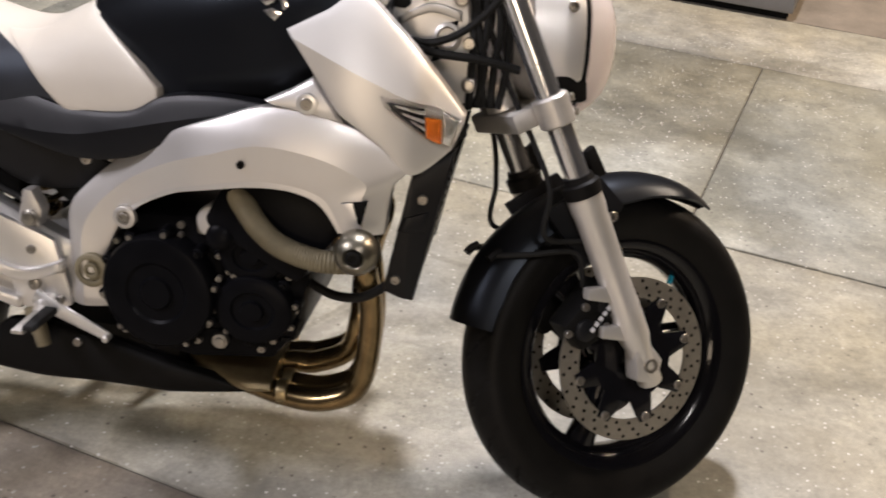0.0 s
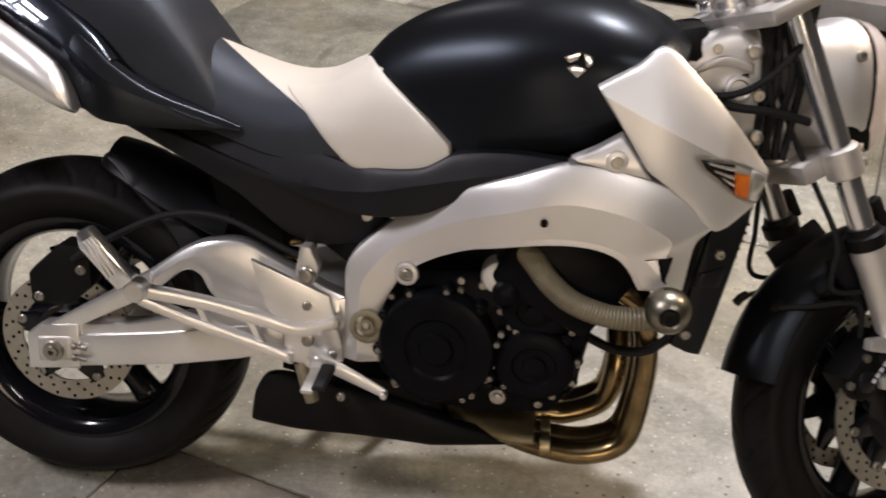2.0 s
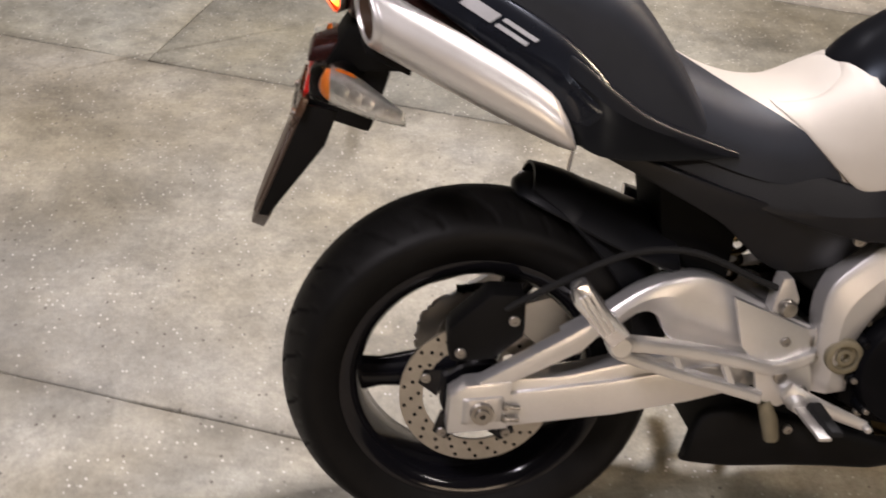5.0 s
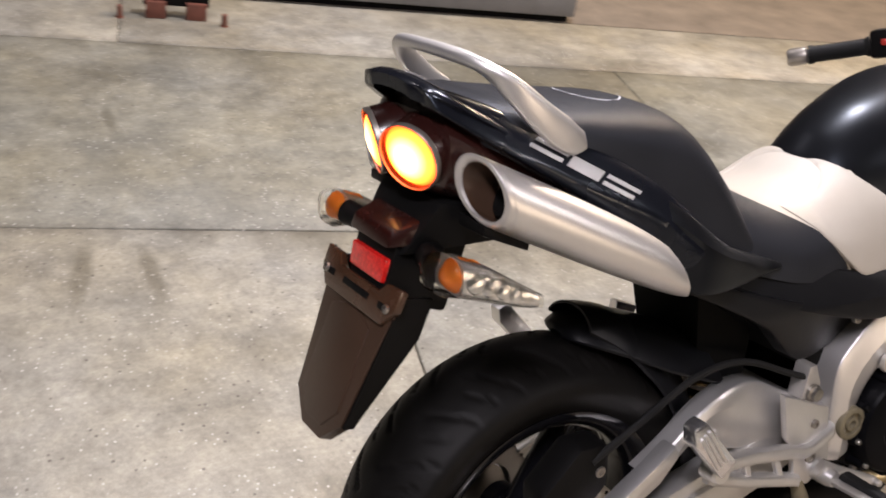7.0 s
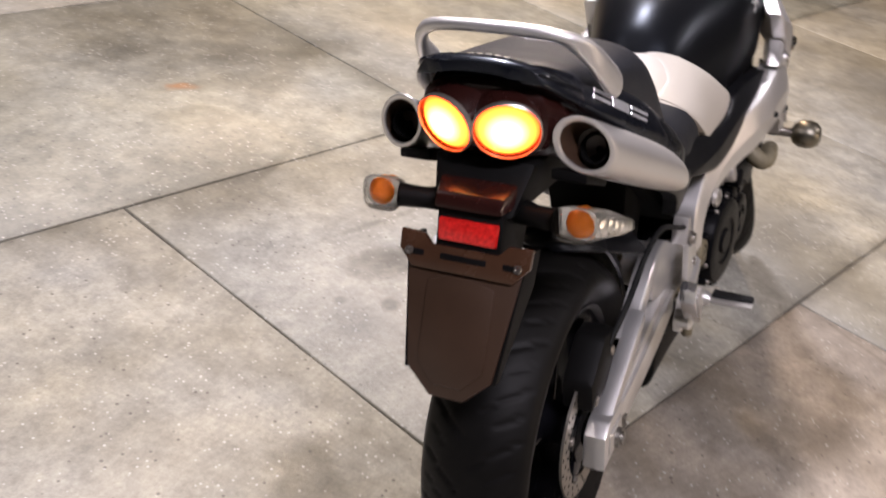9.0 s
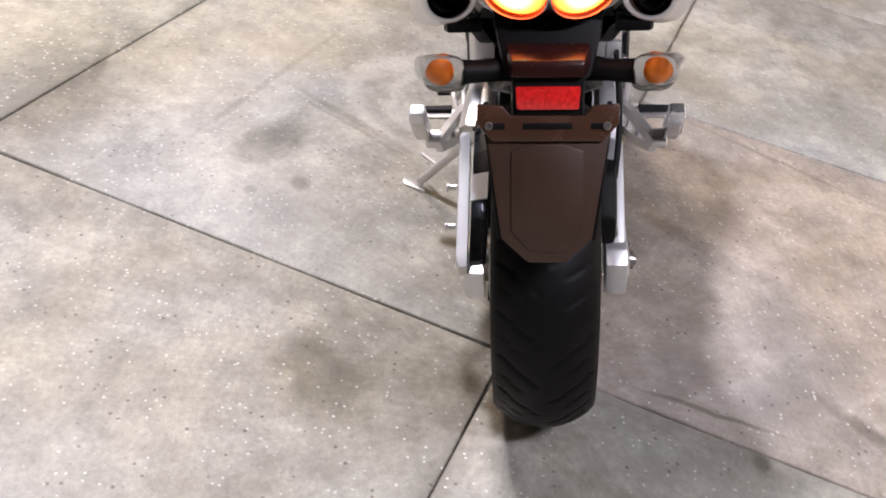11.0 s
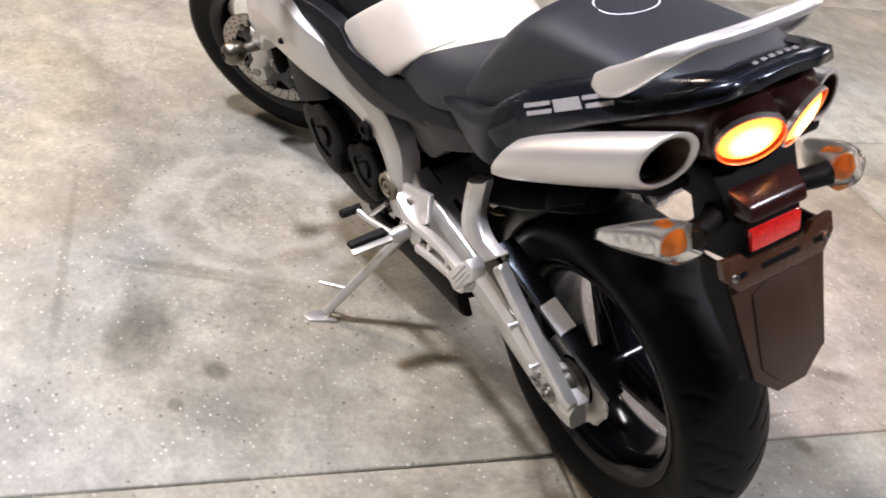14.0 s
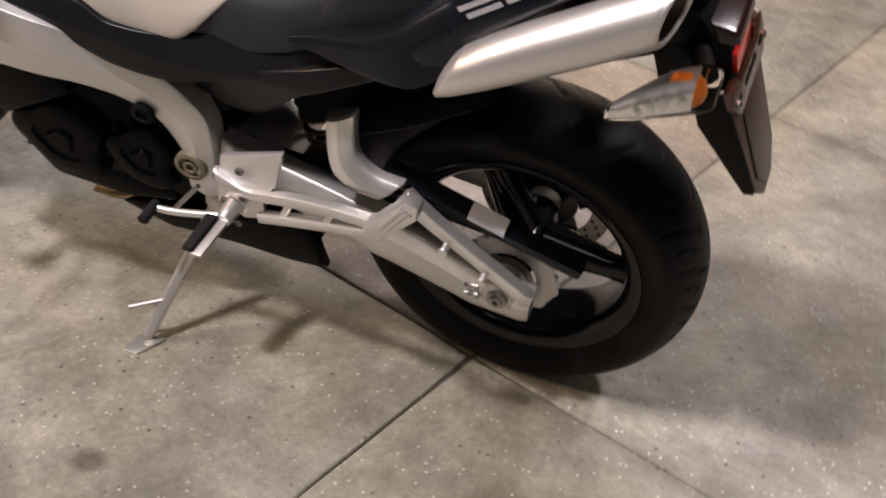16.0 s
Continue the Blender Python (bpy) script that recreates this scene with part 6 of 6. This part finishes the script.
# crash sliders and ribbed hose
for s in MIRROR:
    k = 1.0 if s < 0 else 0.78
    sl = part("slider_stem", disc_stack((1.008, s * 0.165, 0.559), (0, s, 0), [(0, 0.012), (0.090, 0.012)], 14), BOLT, bike, "crash slider on a steel stem")
    part("slider_puck", disc_stack((1.008, s * 0.238, 0.559), (0, s, 0), [(d * k, r * k) for d, r in ((0, 0.016), (0.006, 0.025), (0.020, 0.033), (0.038, 0.0345), (0.052, 0.031), (0.062, 0.024), (0.066, 0.016), (0.060, 0.009), (0.058, 0.003))], 30), PUCK, sl, "rounded polished crash slider puck")
    bolt(sl, (1.008, s * (0.238 + 0.063 * k), 0.559), (0, s, 0), 0.012 * k, "end_cap", DARK)
path = spline([(0.795, -0.150, 0.592), (0.812, -0.170, 0.582), (0.840, -0.185, 0.552), (0.880, -0.195, 0.525), (0.940, -0.198, 0.510), (1.010, -0.190, 0.512)], 80)
part("ribbed_hose", tube([tuple(p) for p in path], [0.0178 + 0.0020 * (k % 2) for k in range(121)], 14, 120), HOSE, bike, "grey-brown ribbed hose guard")
part("drain_hose", tube([(0.90, -0.12, 0.44), (0.95, -0.135, 0.425), (1.0, -0.14, 0.43), (1.04, -0.12, 0.45)], 0.008, 10, 24), GRIP, bike)

# rider footrests, hangers, levers
for s in MIRROR:
    def hy(x, z):
        return ease(x, [(0.17, 0.218), (0.30, 0.196), (0.42, 0.182), (0.53, 0.174)])
    q = [(0.366, 0.532), (0.499, 0.474), (0.521, 0.385), (0.526, 0.356), (0.472, 0.336), (0.433, 0.352), (0.418, 0.420), (0.392, 0.446)]
    plate = exact(part("footrest_hanger", block([(x, s * (hy(x, z) - 0.020), z) for x, z in q], [(x, s * (hy(x, z) - 0.008), z) for x, z in q], 0.003), ALLOY, bike, "satin alloy footrest hanger"))
    for line, r in (([(0.172, 0.472), (0.279, 0.453), (0.380, 0.428), (0.450, 0.410), (0.516, 0.430)], 0.011), ([(0.180, 0.456), (0.280, 0.413), (0.360, 0.385), (0.440, 0.356)], 0.010)):
        part("hanger_strut", ribbon([(x, z + r) for x, z in line], [(x, z - r) for x, z in line], lambda x, z: hy(x, z) + 0.003, 0.018, s, 30, 7, 0.005), ALLOY, plate)
    for x0, x1 in ((0.268, 0.292), (0.352, 0.382)):
        part("strut_web", ribbon([(x0, 0.456 - 0.22 * (x0 - 0.27)), (x0 + 0.016, 0.452 - 0.22 * (x0 - 0.27))], [(x1, 0.410 - 0.33 * (x1 - 0.28)), (x1 + 0.016, 0.404 - 0.33 * (x1 - 0.28))], lambda x, z: hy(x, z) - 0.002, 0.010, s, 6, 6, 0.002, 0, True), ALLOY, plate)
    for x, z, r in ((0.462, 0.455, 0.008), (0.465, 0.392, 0.011), (0.512, 0.425, 0.009), (0.508, 0.366, 0.008)):
        bolt(plate, (x, s * (hy(x, z) - 0.006), z), (0, s, 0), r)
    part("peg_knuckle", disc_stack((0.184, s * 0.205, 0.474), (0, s, 0), [(0, 0.019), (0.026, 0.019), (0.030, 0.015)], 18), ALLOY, plate)
    # folded pillion peg
    c = Vector((0.142, s * 0.238, 0.534))
    e, g = Vector((-0.574, 0, 0.819)), Vector((0.819, 0, 0.574))
    peg = block([c + e * u + g * w + Vector((0, -0.014, 0)) for u, w in ((-0.056, -0.012), (0.036, -0.024), (0.060, -0.012), (0.056, 0.010), (-0.052, 0.022))], [c + e * u + g * w + Vector((0, 0.014, 0)) for u, w in ((-0.056, -0.012), (0.036, -0.024), (0.060, -0.012), (0.056, 0.010), (-0.052, 0.022))], 0.005)
    pegob = exact(part("pillion_peg", peg, CHROME if s < 0 else ALLOY, plate, "folded alloy pillion peg"))
    for w in (-0.013, -0.005, 0.003):
        part("peg_rib", block([c + e * u + g * (w + q) + Vector((0, s * 0.013, 0)) for u, q in ((-0.030, 0), (0.042, 0), (0.042, 0.0045), (-0.030, 0.0045))], [c + e * u + g * (w + q) + Vector((0, s * 0.0175, 0)) for u, q in ((-0.030, 0), (0.042, 0), (0.042, 0.0045), (-0.030, 0.0045))], 0.001), ALLOY, pegob)
    # rider peg
    peg = part("rider_peg", block([(0.480, s * 0.205, 0.354), (0.504, s * 0.205, 0.354), (0.502, s * 0.296, 0.354), (0.482, s * 0.296, 0.354)], [(0.480, s * 0.205, 0.361), (0.504, s * 0.205, 0.361), (0.502, s * 0.297, 0.361), (0.482, s * 0.297, 0.361)], 0.002), FORGED, plate, "rider footpeg with rubber pad")
    part("peg_rubber", block([(0.478, s * 0.212, 0.360), (0.506, s * 0.212, 0.360), (0.504, s * 0.298, 0.360), (0.480, s * 0.298, 0.360)], [(0.481, s * 0.212, 0.371), (0.503, s * 0.212, 0.371), (0.500, s * 0.296, 0.370), (0.483, s * 0.296, 0.370)], 0.004), GRIP, peg, "ribbed black rubber peg pad")
    part("peg_mount", disc_stack((0.490, s * 0.165, 0.360), (0, s, 0), [(0, 0.017), (0.03, 0.017), (0.045, 0.013)], 14), ALLOY, plate)
union = exact(part("brake_union", disc_stack((0.4586, -0.150, 0.508), (0, -1, 0), [(0, 0.015), (0.016, 0.015), (0.018, 0.012), (0.024, 0.011), (0.025, 0.004)], 18), BOLT, bike, "steel brake hose union"))
part("union_body", side_block([(0.436, 0.498), (0.470, 0.490), (0.478, 0.520), (0.462, 0.556), (0.446, 0.556), (0.440, 0.526)], -0.160, -0.128, 0.004), FORGED, union)
lever = part("brake_pedal", tube([(0.455, -0.190, 0.378), (0.49, -0.197, 0.362), (0.54, -0.200, 0.342), (0.588, -0.203, 0.323)], [0.015, 0.014, 0.012, 0.009], 10, 20, flat=0.5), ALLOY, bike, "alloy rear brake pedal")
part("pedal_tip", disc_stack((0.588, -0.198, 0.323), (0, -1, 0), [(0, 0.006), (0.018, 0.006), (0.020, 0.004)], 14), FORGED, lever)
part("heel_cylinder", tube([(0.432, -0.168, 0.345), (0.446, -0.170, 0.312), (0.456, -0.172, 0.276)], [0.010, 0.014, 0.012], 14, 12), HOSE, bike, "dusty rear brake master cylinder")
gear = part("gear_lever", tube([(0.462, 0.190, 0.352), (0.52, 0.205, 0.352), (0.575, 0.210, 0.345), (0.610, 0.215, 0.350)], [0.009, 0.007, 0.007, 0.007], 10, 20), ALLOY, bike, "alloy gear lever")
part("lever_rubber", disc_stack((0.610, 0.205, 0.350), (0, 1, 0), [(0, 0.010), (0.045, 0.010), (0.047, 0.007)], 14), GRIP, gear)
part("gear_link", tube([(0.53, 0.185, 0.40), (0.575, 0.205, 0.348)], 0.005, 8, 6), BOLT, gear)

# side stand
prop = part("side_stand", tube([(0.545, 0.125, 0.300), (0.585, 0.215, 0.195), (0.625, 0.310, 0.085)], [0.013, 0.011, 0.010], 12, 20), ALLOY, bike, "silver side stand, folded out")
foot = block([(0.598, 0.298, 0.066), (0.650, 0.305, 0.067), (0.652, 0.352, 0.077), (0.624, 0.354, 0.077)], [(0.598, 0.298, 0.074), (0.650, 0.305, 0.075), (0.652, 0.352, 0.084), (0.624, 0.354, 0.084)], 0.002)
part("stand_foot", foot, ALLOY, prop, "flat stand foot")
part("stand_tang", tube([(0.600, 0.258, 0.146), (0.655, 0.300, 0.150)], 0.0045, 8, 8), FORGED, prop)
part("stand_pivot", disc_stack((0.530, 0.105, 0.305), (0.2, 0.8, 0.3), [(0, 0.022), (0.04, 0.022), (0.044, 0.015)], 16), FORGED, prop)


def settle(p):
    """The last fairing of the bodywork: the tail raised, the spars and shrouds wider and longer."""
    x, y, z = p
    dx = glide(x, [(-0.30, 0.020), (-0.20, 0.015), (-0.12, 0.0), (-0.06, -0.008), (0.10, 0.005), (0.26, 0.011), (0.45, 0.018), (0.56, 0.017), (0.80, 0.023), (0.95, 0.032), (1.10, 0.035)])
    dx *= max(glide(z, [(0.36, 0.0), (0.50, 1.0)]), glide(x, [(0.12, 0.0), (0.40, 1.0)]))
    dz = glide(x, [(-0.30, 0.030), (0.08, 0.028), (0.26, 0.020), (0.42, 0.0)]) * glide(z, [(0.36, 0.0), (0.55, 0.7), (0.75, 1.0), (0.86, 1.1), (0.95, 1.35)])
    dz += glide(x, [(0.30, 0.0), (0.50, 0.5), (0.90, 1.0)]) * glide(z, [(0.64, 0.0), (0.74, 0.013), (0.88, 0.017)])
    dy = glide(x, [(-0.05, 0.008), (0.10, 0.008), (0.30, 0.0), (0.56, 0.0), (0.80, 0.024), (1.0, 0.029)]) * max(-1, min(1, y / 0.18))
    return Vector((x + dx, y + dy, z + dz))


for panel in bike.children:
    if panel not in (front_wheel, rear_wheel, fork):
        for ob in (panel, *panel.children_recursive):
            if ob.name not in EXACT and ob.parent.name not in EXACT:
                for vert in ob.data.vertices:
                    vert.co = settle(vert.co)
